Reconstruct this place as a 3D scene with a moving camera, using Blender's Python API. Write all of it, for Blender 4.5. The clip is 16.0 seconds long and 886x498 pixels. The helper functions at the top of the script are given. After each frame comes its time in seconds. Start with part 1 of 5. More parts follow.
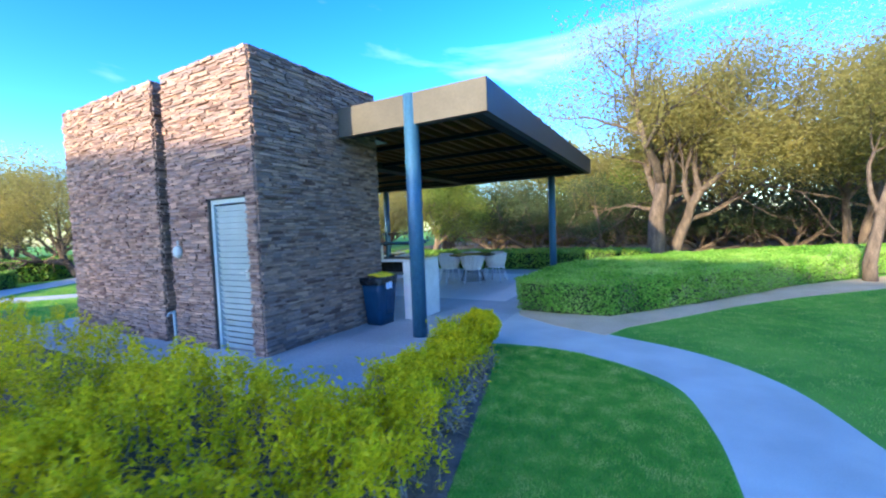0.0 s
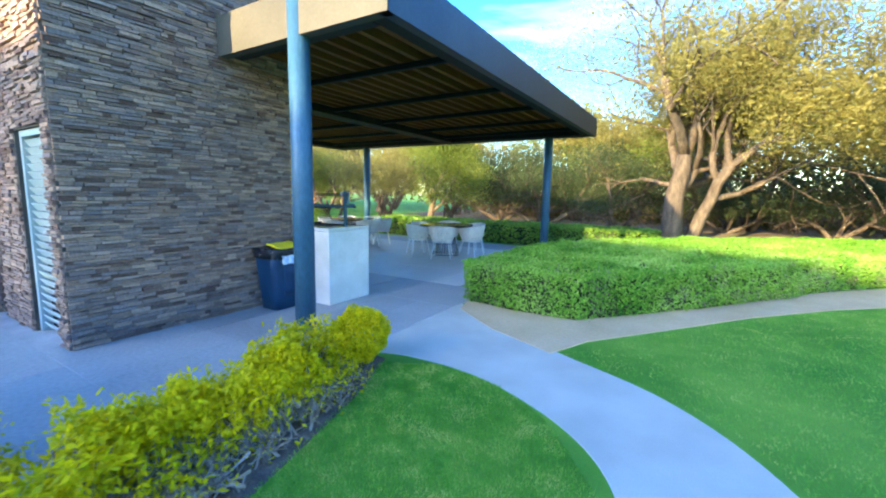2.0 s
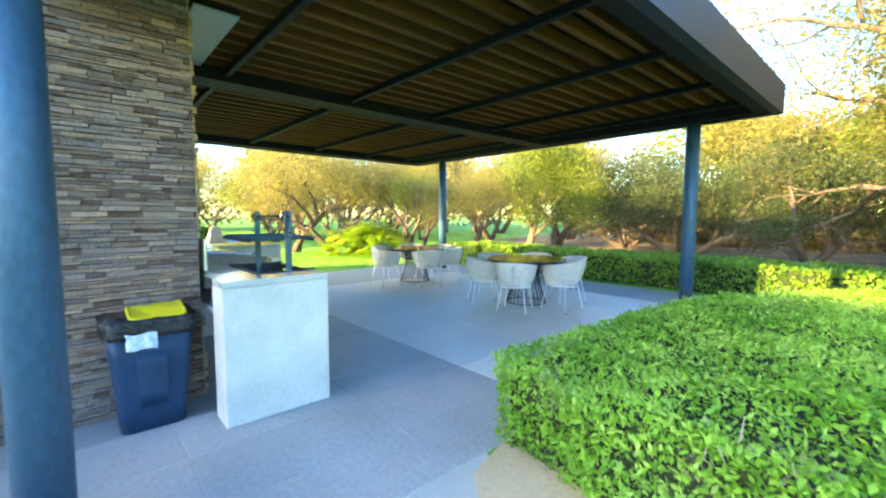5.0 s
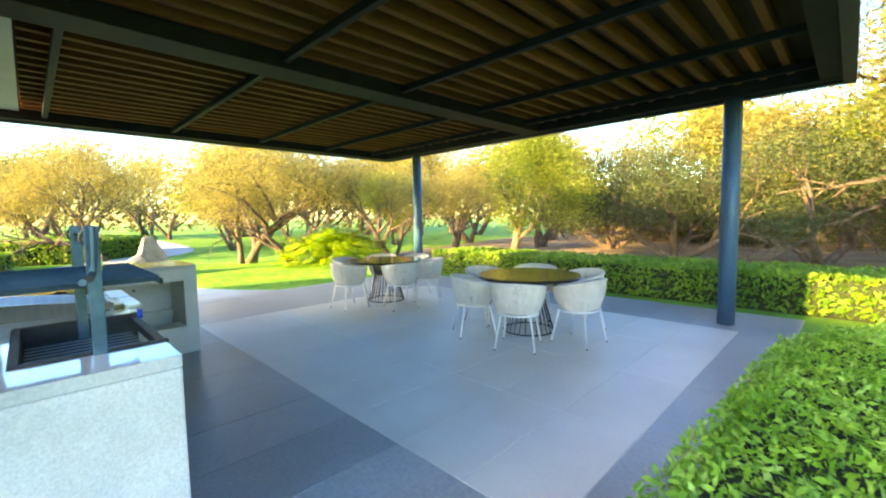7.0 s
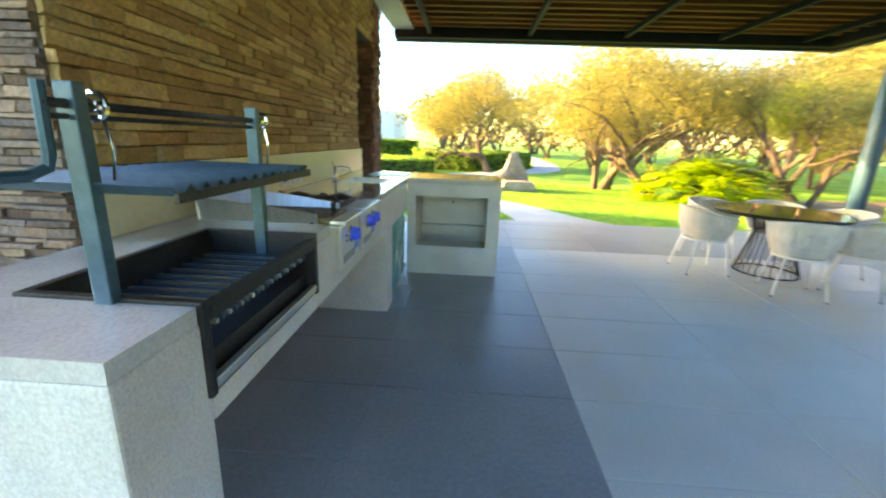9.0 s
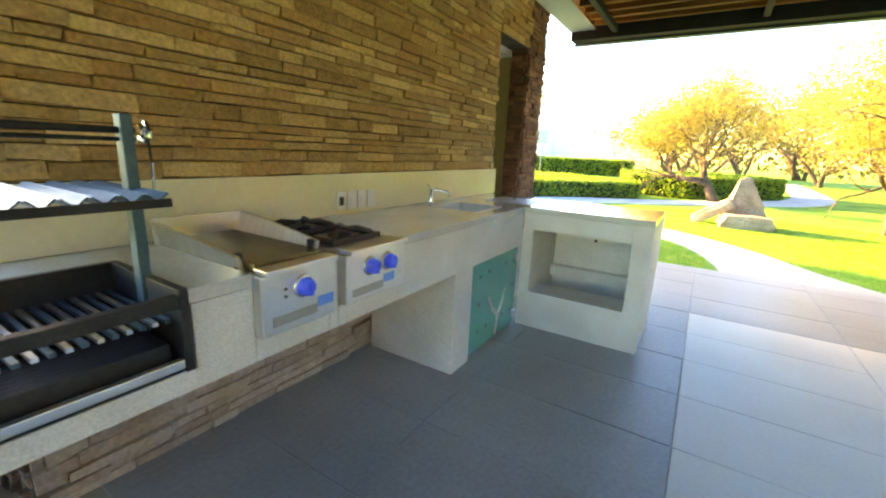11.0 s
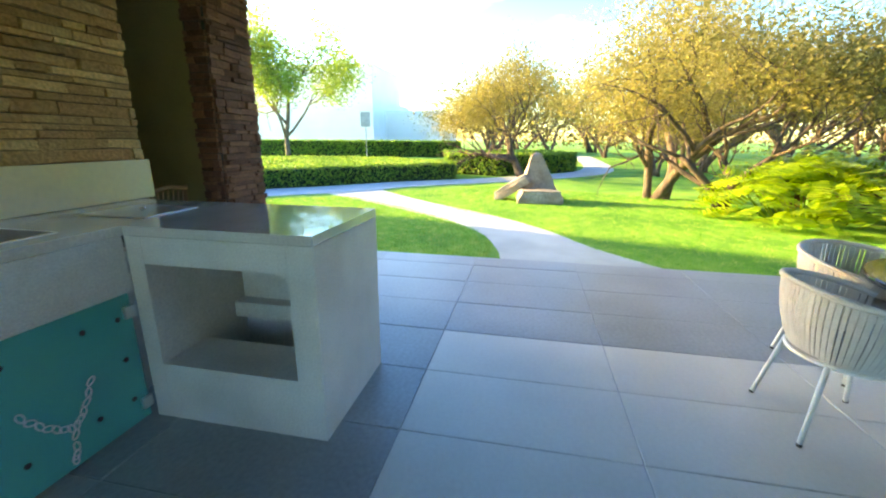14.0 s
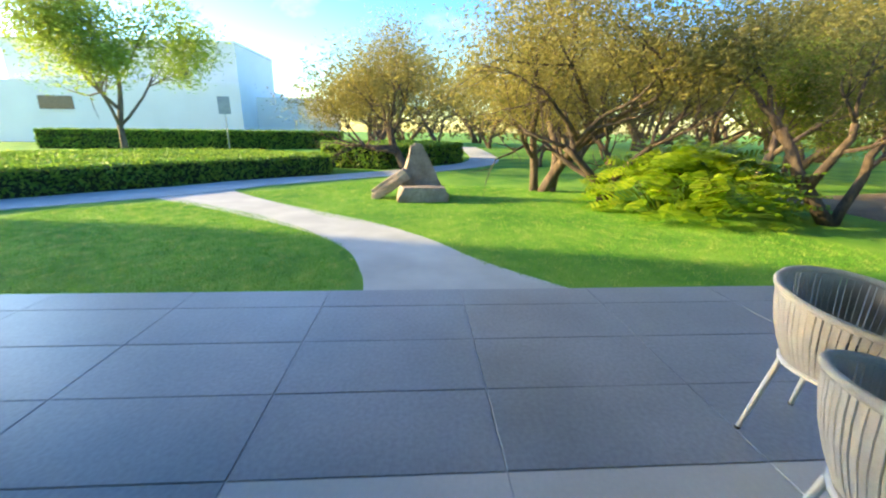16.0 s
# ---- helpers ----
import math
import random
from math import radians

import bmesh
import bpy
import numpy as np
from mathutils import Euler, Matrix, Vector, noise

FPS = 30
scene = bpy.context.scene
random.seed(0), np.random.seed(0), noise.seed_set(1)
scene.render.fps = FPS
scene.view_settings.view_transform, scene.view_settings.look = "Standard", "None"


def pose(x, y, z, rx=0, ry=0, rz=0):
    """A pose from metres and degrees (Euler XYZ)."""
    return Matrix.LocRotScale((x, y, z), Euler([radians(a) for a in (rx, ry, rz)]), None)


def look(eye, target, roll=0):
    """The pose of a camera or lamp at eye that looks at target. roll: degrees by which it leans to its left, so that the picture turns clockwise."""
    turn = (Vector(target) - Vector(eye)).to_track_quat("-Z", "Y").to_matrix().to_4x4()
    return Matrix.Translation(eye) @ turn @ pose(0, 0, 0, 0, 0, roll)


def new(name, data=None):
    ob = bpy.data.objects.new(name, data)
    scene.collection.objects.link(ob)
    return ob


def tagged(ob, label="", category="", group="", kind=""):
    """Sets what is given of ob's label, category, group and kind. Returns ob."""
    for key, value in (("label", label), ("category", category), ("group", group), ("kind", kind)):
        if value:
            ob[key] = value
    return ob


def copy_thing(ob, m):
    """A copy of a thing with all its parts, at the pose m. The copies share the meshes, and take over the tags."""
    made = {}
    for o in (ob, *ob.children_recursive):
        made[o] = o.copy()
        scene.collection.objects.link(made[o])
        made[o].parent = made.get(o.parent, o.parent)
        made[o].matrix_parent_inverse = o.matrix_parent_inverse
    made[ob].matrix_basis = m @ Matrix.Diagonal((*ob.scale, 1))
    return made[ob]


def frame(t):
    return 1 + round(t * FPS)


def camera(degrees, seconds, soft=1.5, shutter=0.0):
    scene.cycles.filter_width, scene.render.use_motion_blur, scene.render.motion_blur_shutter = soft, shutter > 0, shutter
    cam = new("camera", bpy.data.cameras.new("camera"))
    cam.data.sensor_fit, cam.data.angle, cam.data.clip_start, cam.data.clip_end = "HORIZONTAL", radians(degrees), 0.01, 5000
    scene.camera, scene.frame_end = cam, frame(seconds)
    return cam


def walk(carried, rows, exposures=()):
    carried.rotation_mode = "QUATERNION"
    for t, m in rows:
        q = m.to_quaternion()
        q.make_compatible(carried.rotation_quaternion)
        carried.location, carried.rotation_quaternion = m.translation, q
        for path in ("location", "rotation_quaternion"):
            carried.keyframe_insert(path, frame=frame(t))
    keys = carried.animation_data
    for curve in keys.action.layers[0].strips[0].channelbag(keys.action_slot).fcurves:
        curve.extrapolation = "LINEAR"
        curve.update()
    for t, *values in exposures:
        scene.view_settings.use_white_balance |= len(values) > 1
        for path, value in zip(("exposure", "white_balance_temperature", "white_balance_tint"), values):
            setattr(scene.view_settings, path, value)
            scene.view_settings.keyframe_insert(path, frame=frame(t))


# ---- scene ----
cam = camera(94.3, 16.0, soft=2.1, shutter=0.3)
PATH = [
    (0, (0.018, 0.418, 1.521), (-0.937, 2.173, 1.421), -2.3),
    (0.5, (0.118, 0.94, 1.488), (-0.789, 2.718, 1.367), -1.9),
    (1, (0.208, 1.444, 1.462), (-0.687, 3.226, 1.306), -0.9),
    (1.5, (0.27, 1.957, 1.469), (-0.668, 3.711, 1.261), 0.2),
    (2, (0.366, 2.485, 1.486), (-0.672, 4.174, 1.222), 1.1),
    (2.5, (0.368, 3.059, 1.445), (-0.755, 4.689, 1.159), 1.3),
    (3, (0.331, 3.658, 1.435), (-0.921, 5.188, 1.13), 1.2),
    (3.5, (0.193, 4.165, 1.417), (-1.164, 5.606, 1.127), 1.0),
    (4, (-0.032, 4.654, 1.435), (-1.486, 5.998, 1.152), 0.9),
    (4.5, (-0.302, 5.131, 1.456), (-1.81, 6.422, 1.218), 0.6),
    (5, (-0.639, 5.499, 1.464), (-2.128, 6.825, 1.305), 0.1),
    (5.2, (-0.781, 5.644, 1.497), (-2.246, 6.999, 1.364), 0.1),
    (7.3, (-2.085, 6.716, 1.515), (-3.491, 8.13, 1.358), -1.0),
    (7.5, (-2.217, 6.802, 1.503), (-3.723, 8.1, 1.283), -0.7),
    (8, (-2.558, 7.027, 1.43), (-4.304, 7.937, 1.081), -0.3),
    (8.5, (-2.827, 7.311, 1.377), (-4.724, 7.752, 0.926), 0.9),
    (9, (-3.049, 7.575, 1.417), (-4.979, 7.474, 0.901), 2.1),
    (9.2, (-3.148, 7.636, 1.395), (-5.053, 7.336, 0.864), 2.6),
    (11.3, (-4.177, 8.291, 1.447), (-5.825, 7.256, 0.983), 2.5),
    (11.5, (-4.222, 8.369, 1.436), (-5.897, 7.373, 0.985), 2.1),
    (12, (-4.49, 8.491, 1.455), (-6.201, 7.558, 1.006), 2.2),
    (12.5, (-4.731, 8.632, 1.44), (-6.56, 7.947, 1.01), 2.8),
    (13, (-5.053, 8.68, 1.435), (-6.976, 8.345, 1.001), 2.6),
    (13.5, (-5.404, 8.753, 1.39), (-7.327, 8.503, 0.9), 1.3),
    (14, (-5.759, 8.807, 1.421), (-7.652, 8.422, 0.904), 0.4),
    (14.5, (-6.147, 8.854, 1.392), (-8.049, 8.577, 0.841), 0.8),
    (15, (-6.556, 8.919, 1.333), (-8.469, 8.759, 0.772), 1.4),
    (15.5, (-6.871, 9.016, 1.369), (-8.785, 8.969, 0.789), 0.9),
    (16, (-7.219, 9.038, 1.374), (-9.138, 9.15, 0.822), 0.6),
]
EXPOSURE = [(0, 2.0, 5700, 11), (1.5, 2.45, 6500, 5), (3.5, 3.1, 7600, 3), (5.0, 3.3, 8900, 3), (7.5, 3.3, 11800, 10), (9.0, 3.45, 13800, 12), (11.5, 4.0, 20000, 20), (12.5, 3.72, 17000, 17), (13.5, 3.15, 11500, 8), (14.0, 3.0, 10200, 6), (14.5, 2.78, 9800, 5), (15.2, 2.35, 9000, 4), (16, 2.08, 8300, 4)]
walk(cam, [(t, look(eye, target, roll)) for t, eye, target, roll in PATH], EXPOSURE)

# ---- world and sun ----
SUN_EL, SUN_AZ = 14.0, 191.0   # light travels towards +y
w = bpy.data.worlds.new("sky")
scene.world = w
w.use_nodes = True
wn, wl = w.node_tree.nodes, w.node_tree.links
sky = wn.new("ShaderNodeTexSky")
sky.sky_type = "NISHITA"
sky.sun_disc = False
sky.sun_elevation = radians(SUN_EL)
sky.sun_rotation = radians(SUN_AZ)
sky.air_density, sky.dust_density, sky.ozone_density = 1.0, 0.8, 3.0
sat = wn.new("ShaderNodeHueSaturation")
sat.inputs["Saturation"].default_value = 1.24
sat.inputs["Hue"].default_value = 0.506
wl.new(sky.outputs[0], sat.inputs["Color"])
gam = wn.new("ShaderNodeGamma")
gam.inputs[1].default_value = 1.45
wl.new(sat.outputs[0], gam.inputs[0])
# thin high cirrus
tc = wn.new("ShaderNodeTexCoord")
mpw = wn.new("ShaderNodeMapping")
mpw.inputs["Scale"].default_value = (0.7, 1.6, 4.0)
mpw.inputs["Rotation"].default_value = (0, 0, radians(25))
wl.new(tc.outputs["Generated"], mpw.inputs[0])
cn = wn.new("ShaderNodeTexNoise")
cn.inputs["Scale"].default_value = 1.7
cn.inputs["Detail"].default_value = 9
cn.inputs["Distortion"].default_value = 0.5
wl.new(mpw.outputs[0], cn.inputs["Vector"])
cr = wn.new("ShaderNodeMapRange")
cr.inputs[1].default_value, cr.inputs[2].default_value = 0.56, 0.86
cr.inputs[4].default_value = 0.5
wl.new(cn.outputs[0], cr.inputs[0])
pale = wn.new("ShaderNodeHueSaturation")
pale.inputs["Saturation"].default_value = 0.22
pale.inputs["Value"].default_value = 1.5
wl.new(gam.outputs[0], pale.inputs["Color"])
cm = wn.new("ShaderNodeMix")
cm.data_type = "RGBA"
wl.new(cr.outputs[0], cm.inputs[0])
wl.new(gam.outputs[0], cm.inputs[6])
wl.new(pale.outputs[0], cm.inputs[7])
wl.new(cm.outputs[2], wn["Background"].inputs[0])
wn["Background"].inputs[1].default_value = 0.12

sun = new("sun", bpy.data.lights.new("sun", "SUN"))
sun.data.energy = 3.5
sun.data.color = (1.0, 0.78, 0.46)
sun.data.angle = radians(0.6)
az, el = radians(SUN_AZ), radians(SUN_EL)
toward = Vector((math.sin(az) * math.cos(el), math.cos(az) * math.cos(el), math.sin(el)))
sun.matrix_world = look((0, 0, 40), Vector((0, 0, 40)) - toward)

# ---- materials ----


def mat(name, c1, c2, scale=6.0, fine=70.0, rough=0.6, rvar=0.12, bump=0.15, metal=0.0, rnd=0.0, mottle=0.12, coat=0.0, stretch=(1, 1, 1), dist=0.01, spec=0.5, tint=None):
    m = bpy.data.materials.new(name)
    m.use_nodes = True
    n, l = m.node_tree.nodes, m.node_tree.links
    b = n["Principled BSDF"]
    geo = n.new("ShaderNodeNewGeometry")
    mp = n.new("ShaderNodeVectorMath")
    mp.operation = "MULTIPLY"
    mp.inputs[1].default_value = stretch
    l.new(geo.outputs["Position"], mp.inputs[0])
    big, small = n.new("ShaderNodeTexNoise"), n.new("ShaderNodeTexNoise")
    for t, s in ((big, scale), (small, fine)):
        t.inputs["Scale"].default_value = s
        t.inputs["Detail"].default_value = 5
        l.new(mp.outputs[0], t.inputs["Vector"])
    ramp = n.new("ShaderNodeMapRange")
    ramp.inputs[1].default_value, ramp.inputs[2].default_value = 0.32, 0.68
    l.new(big.outputs[0], ramp.inputs[0])
    fac = ramp.outputs[0]
    if rnd > 0:
        info = n.new("ShaderNodeObjectInfo")
        add = n.new("ShaderNodeMath")
        add.operation = "ADD"
        l.new(info.outputs["Random"], add.inputs[0])
        l.new(geo.outputs["Random Per Island"], add.inputs[1])
        fr = n.new("ShaderNodeMath")
        fr.operation = "FRACT"
        l.new(add.outputs[0], fr.inputs[0])
        mixf = n.new("ShaderNodeMix")
        mixf.inputs[0].default_value = rnd
        l.new(fac, mixf.inputs[2])
        l.new(fr.outputs[0], mixf.inputs[3])
        fac = mixf.outputs[0]
    mix = n.new("ShaderNodeMix")
    mix.data_type = "RGBA"
    mix.inputs[6].default_value, mix.inputs[7].default_value = (*c1, 1), (*c2, 1)
    l.new(fac, mix.inputs[0])
    hs = n.new("ShaderNodeHueSaturation")
    vr = n.new("ShaderNodeMapRange")
    vr.inputs[3].default_value, vr.inputs[4].default_value = 1 - mottle * 2, 1 + mottle * 2
    l.new(small.outputs[0], vr.inputs[0])
    l.new(vr.outputs[0], hs.inputs["Value"])
    col = mix.outputs[2]
    if tint is not None:
        hash_ = n.new("ShaderNodeMath")
        hash_.operation = "MULTIPLY"
        hash_.inputs[1].default_value = 7.37
        l.new(fr.outputs[0], hash_.inputs[0])
        fr2 = n.new("ShaderNodeMath")
        fr2.operation = "FRACT"
        l.new(hash_.outputs[0], fr2.inputs[0])
        tr_ = n.new("ShaderNodeMapRange")
        tr_.inputs[1].default_value, tr_.inputs[2].default_value, tr_.inputs[4].default_value = 0.30, 1.0, 0.8
        l.new(fr2.outputs[0], tr_.inputs[0])
        mx = n.new("ShaderNodeMix")
        mx.data_type = "RGBA"
        l.new(tr_.outputs[0], mx.inputs[0])
        l.new(col, mx.inputs[6])
        mx.inputs[7].default_value = (*tint, 1)
        col = mx.outputs[2]
    l.new(col, hs.inputs["Color"])
    l.new(hs.outputs[0], b.inputs["Base Color"])
    rr = n.new("ShaderNodeMapRange")
    rr.inputs[3].default_value, rr.inputs[4].default_value = max(0.02, rough - rvar), min(1, rough + rvar)
    l.new(big.outputs[0], rr.inputs[0])
    l.new(rr.outputs[0], b.inputs["Roughness"])
    b.inputs["Metallic"].default_value = metal
    b.inputs["Specular IOR Level"].default_value = spec
    b.inputs["Coat Weight"].default_value = coat
    if bump > 0:
        bp = n.new("ShaderNodeBump")
        bp.inputs["Strength"].default_value = bump
        bp.inputs["Distance"].default_value = dist
        l.new(small.outputs[0], bp.inputs["Height"])
        l.new(bp.outputs[0], b.inputs["Normal"])
    return m


def leaf_mat(name, c1, c2, c3, through_light=0.35, rough=0.55, patch=1.0, grain=1.1):
    m = bpy.data.materials.new(name)
    m.use_nodes = True
    n, l = m.node_tree.nodes, m.node_tree.links
    b, out = n["Principled BSDF"], n["Material Output"]
    geo = n.new("ShaderNodeNewGeometry")
    noise_tex = n.new("ShaderNodeTexNoise")
    noise_tex.inputs["Scale"].default_value = grain
    noise_tex.inputs["Detail"].default_value = 4
    l.new(geo.outputs["Position"], noise_tex.inputs["Vector"])
    add = n.new("ShaderNodeMath")
    add.operation = "MULTIPLY_ADD"
    add.inputs[1].default_value = 0.6
    l.new(geo.outputs["Random Per Island"], add.inputs[0])
    spread = n.new("ShaderNodeMath")
    spread.operation = "MULTIPLY_ADD"
    spread.inputs[1].default_value, spread.inputs[2].default_value = patch, 0.5 - 0.5 * patch
    l.new(noise_tex.outputs[0], spread.inputs[0])
    l.new(spread.outputs[0], add.inputs[2])
    sub = n.new("ShaderNodeMath")
    sub.operation = "SUBTRACT"
    sub.inputs[1].default_value = 0.3
    l.new(add.outputs[0], sub.inputs[0])
    r = n.new("ShaderNodeValToRGB")
    r.color_ramp.elements[0].color, r.color_ramp.elements[1].color = (*c1, 1), (*c3, 1)
    r.color_ramp.elements.new(0.5).color = (*c2, 1)
    l.new(sub.outputs[0], r.inputs[0])
    l.new(r.outputs[0], b.inputs["Base Color"])
    b.inputs["Roughness"].default_value = rough
    b.inputs["Specular IOR Level"].default_value = 0.3
    tr = n.new("ShaderNodeBsdfTranslucent")
    l.new(r.outputs[0], tr.inputs[0])
    mx = n.new("ShaderNodeMixShader")
    mx.inputs[0].default_value = through_light
    l.new(b.outputs[0], mx.inputs[1])
    l.new(tr.outputs[0], mx.inputs[2])
    l.new(mx.outputs[0], out.inputs[0])
    return m


M_LAWN = mat("lawn", (0.055, 0.24, 0.018), (0.22, 0.42, 0.05), scale=0.9, fine=120, rough=0.85, bump=0.6, mottle=0.25, dist=0.03, spec=0.3)
M_SOIL = mat("soil", (0.10, 0.075, 0.055), (0.20, 0.155, 0.115), scale=5, fine=60, rough=0.95, bump=0.7, mottle=0.25, dist=0.03)
M_SAND = mat("sandy_soil", (0.52, 0.385, 0.225), (0.63, 0.48, 0.30), scale=1.6, fine=30, rough=0.95, bump=0.25, mottle=0.1, dist=0.02, spec=0.15)
M_PATH = mat("brushed_concrete", (0.41, 0.425, 0.375), (0.53, 0.545, 0.485), scale=1.7, fine=90, rough=0.8, bump=0.25, mottle=0.07)
M_TILE = mat("grey_porcelain_tile", (0.225, 0.24, 0.23), (0.34, 0.355, 0.34), scale=1.1, fine=40, rough=0.35, rvar=0.10, bump=0.05, rnd=0.22, mottle=0.14)
M_TILE_LIGHT = mat("pale_porcelain_tile", (0.575, 0.545, 0.465), (0.685, 0.655, 0.57), scale=1.2, fine=45, rough=0.40, rvar=0.08, bump=0.04, rnd=0.2, mottle=0.05)
# Paler copy of M_TILE: open-sky light on the apron put into its colour.
M_TILE_SKYLIT = mat("skylit_grey_tile", (0.285, 0.30, 0.285), (0.42, 0.435, 0.41), scale=1.1, fine=30, rough=0.55, rvar=0.1, bump=0.06, rnd=0.2, mottle=0.16)
M_GROUT = mat("grout", (0.34, 0.33, 0.31), (0.48, 0.465, 0.44), scale=3, rough=0.9)
M_STONE = mat("stacked_ledger_stone", (0.100, 0.056, 0.044), (0.50, 0.325, 0.235), scale=9, fine=55, rough=0.85, bump=0.8, rnd=0.86, mottle=0.28, dist=0.014, spec=0.2, tint=(0.235, 0.185, 0.175))
M_STONE_TAN = mat("golden_tan_ledger_stone", (0.31, 0.17, 0.068), (0.82, 0.56, 0.27), scale=9, fine=55, rough=0.85, bump=0.8, rnd=0.74, mottle=0.28, dist=0.014, spec=0.25, tint=(0.50, 0.27, 0.12))
M_STONE_PALE = mat("dusty_pink_ledger_stone", (0.33, 0.215, 0.155), (0.66, 0.51, 0.40), scale=7, fine=50, rough=0.9, bump=0.6, rnd=0.6, mottle=0.22, dist=0.012)
M_STONE_RUST = mat("rust_brown_ledger_stone", (0.13, 0.055, 0.034), (0.44, 0.21, 0.13), scale=9, fine=55, rough=0.85, bump=0.8, rnd=0.78, mottle=0.28, dist=0.014, spec=0.2, tint=(0.20, 0.10, 0.075))
M_MORTAR = mat("dark_mortar", (0.05, 0.042, 0.036), (0.09, 0.075, 0.062), rough=0.95, bump=0.4)
M_OLIVE = mat("ochre_plaster", (0.37, 0.30, 0.13), (0.45, 0.365, 0.17), scale=2, rough=0.85, bump=0.1, mottle=0.06)
M_STEEL = mat("dark_painted_steel", (0.012, 0.012, 0.012), (0.022, 0.021, 0.020), scale=4, fine=40, rough=0.6, bump=0.05, mottle=0.15, spec=0.15)
# Blue of the sky put into this base colour; the paint itself is grey.
M_COLUMN = mat("sky_tinted_grey_steel", (0.024, 0.092, 0.160), (0.046, 0.128, 0.212), scale=3, fine=40, rough=0.5, bump=0.06, mottle=0.2, metal=0.2, stretch=(1, 1, 0.4))
# One fascia paint coloured twice: sunlit for south, shaded for the other sides.
M_FASCIA_LIT = mat("sunlit_steel_fascia", (0.070, 0.063, 0.048), (0.105, 0.095, 0.073), scale=1.6, fine=30, rough=0.72, rvar=0.06, bump=0.06, mottle=0.12, spec=0.3)
M_FASCIA_SHADED = mat("shaded_steel_fascia", (0.030, 0.042, 0.054), (0.050, 0.066, 0.080), scale=1.6, fine=30, rough=0.45, rvar=0.06, bump=0.05, mottle=0.14, metal=0.4)
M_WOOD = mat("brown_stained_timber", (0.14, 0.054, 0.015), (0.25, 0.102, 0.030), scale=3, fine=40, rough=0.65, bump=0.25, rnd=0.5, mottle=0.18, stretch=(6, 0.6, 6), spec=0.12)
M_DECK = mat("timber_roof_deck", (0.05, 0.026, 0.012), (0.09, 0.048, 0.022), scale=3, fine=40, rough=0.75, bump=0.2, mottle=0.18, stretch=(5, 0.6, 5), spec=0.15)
M_PLATE = mat("galvanised_soffit_plate", (0.36, 0.40, 0.38), (0.46, 0.50, 0.47), scale=2, rough=0.45, bump=0.05, mottle=0.06)
M_CONC = mat("terrazzo_concrete", (0.58, 0.565, 0.515), (0.72, 0.70, 0.65), scale=3, fine=130, rough=0.5, bump=0.15, mottle=0.2)
M_TOP = mat("polished_terrazzo_top", (0.53, 0.515, 0.475), (0.65, 0.635, 0.59), scale=3, fine=110, rough=0.07, rvar=0.03, bump=0.004, mottle=0.17, coat=0.6)
M_SPLASH = mat("cream_stone_backsplash", (0.79, 0.69, 0.44), (0.87, 0.77, 0.54), scale=1.8, fine=30, rough=0.13, bump=0.01, mottle=0.05)
M_BLACK = mat("black_iron", (0.012, 0.012, 0.013), (0.035, 0.034, 0.034), scale=10, fine=80, rough=0.5, bump=0.25, mottle=0.25, metal=0.3)
M_INOX = mat("stainless_steel", (0.68, 0.67, 0.65), (0.80, 0.79, 0.77), scale=5, fine=60, rough=0.34, bump=0.03, metal=1.0, mottle=0.05, stretch=(1, 8, 1))
M_IRON_BLUE = mat("grey_green_steel_post", (0.028, 0.092, 0.135), (0.060, 0.140, 0.180), scale=5, fine=40, rough=0.4, bump=0.08, metal=0.4, mottle=0.15)
M_BLUE = mat("blue_plastic_film", (0.0, 0.07, 0.82), (0.02, 0.16, 0.95), scale=30, fine=90, rough=0.18, bump=0.5)
M_STICKER = mat("light_blue_sticker", (0.03, 0.27, 0.75), (0.05, 0.34, 0.85), rough=0.3, bump=0)
M_GREYLABEL = mat("grey_name_plate", (0.30, 0.29, 0.27), (0.36, 0.35, 0.33), rough=0.4, bump=0)
M_WHITE = mat("white_plastic", (0.74, 0.73, 0.70), (0.80, 0.79, 0.76), rough=0.4, bump=0.02, mottle=0.03)
M_WHITEPAINT = mat("white_powder_coat", (0.66, 0.65, 0.62), (0.74, 0.73, 0.70), rough=0.4, bump=0.02, mottle=0.05)
M_STRAP = mat("taupe_rope", (0.50, 0.475, 0.43), (0.63, 0.605, 0.555), scale=12, fine=260, rough=0.85, bump=0.4, rnd=0.3, mottle=0.14)
M_CUSHION = mat("grey_cushion_fabric", (0.24, 0.225, 0.21), (0.32, 0.30, 0.28), scale=8, fine=300, rough=0.9, bump=0.3)
M_BIN = mat("navy_plastic_bin", (0.004, 0.028, 0.072), (0.008, 0.045, 0.105), scale=6, fine=60, rough=0.5, bump=0.08, spec=0.3)
M_BAG = mat("black_bin_bag", (0.008, 0.009, 0.012), (0.018, 0.02, 0.026), scale=12, fine=50, rough=0.25, bump=0.6, dist=0.02)
M_YELLOW = mat("yellow_card", (0.80, 0.58, 0.012), (0.88, 0.66, 0.03), rough=0.5, bump=0.05)
M_CLOTH = mat("white_blue_rag", (0.25, 0.42, 0.70), (0.85, 0.88, 0.90), scale=22, rough=0.8, bump=0.5)
M_LOUVRE = mat("grey_green_louvre_paint", (0.34, 0.42, 0.42), (0.42, 0.50, 0.50), scale=3, rough=0.45, bump=0.05, mottle=0.08)
M_BARK = mat("rough_bark", (0.060, 0.043, 0.031), (0.155, 0.115, 0.08), scale=5, fine=28, rough=0.95, bump=0.9, mottle=0.3, stretch=(2, 2, 0.5), dist=0.03)
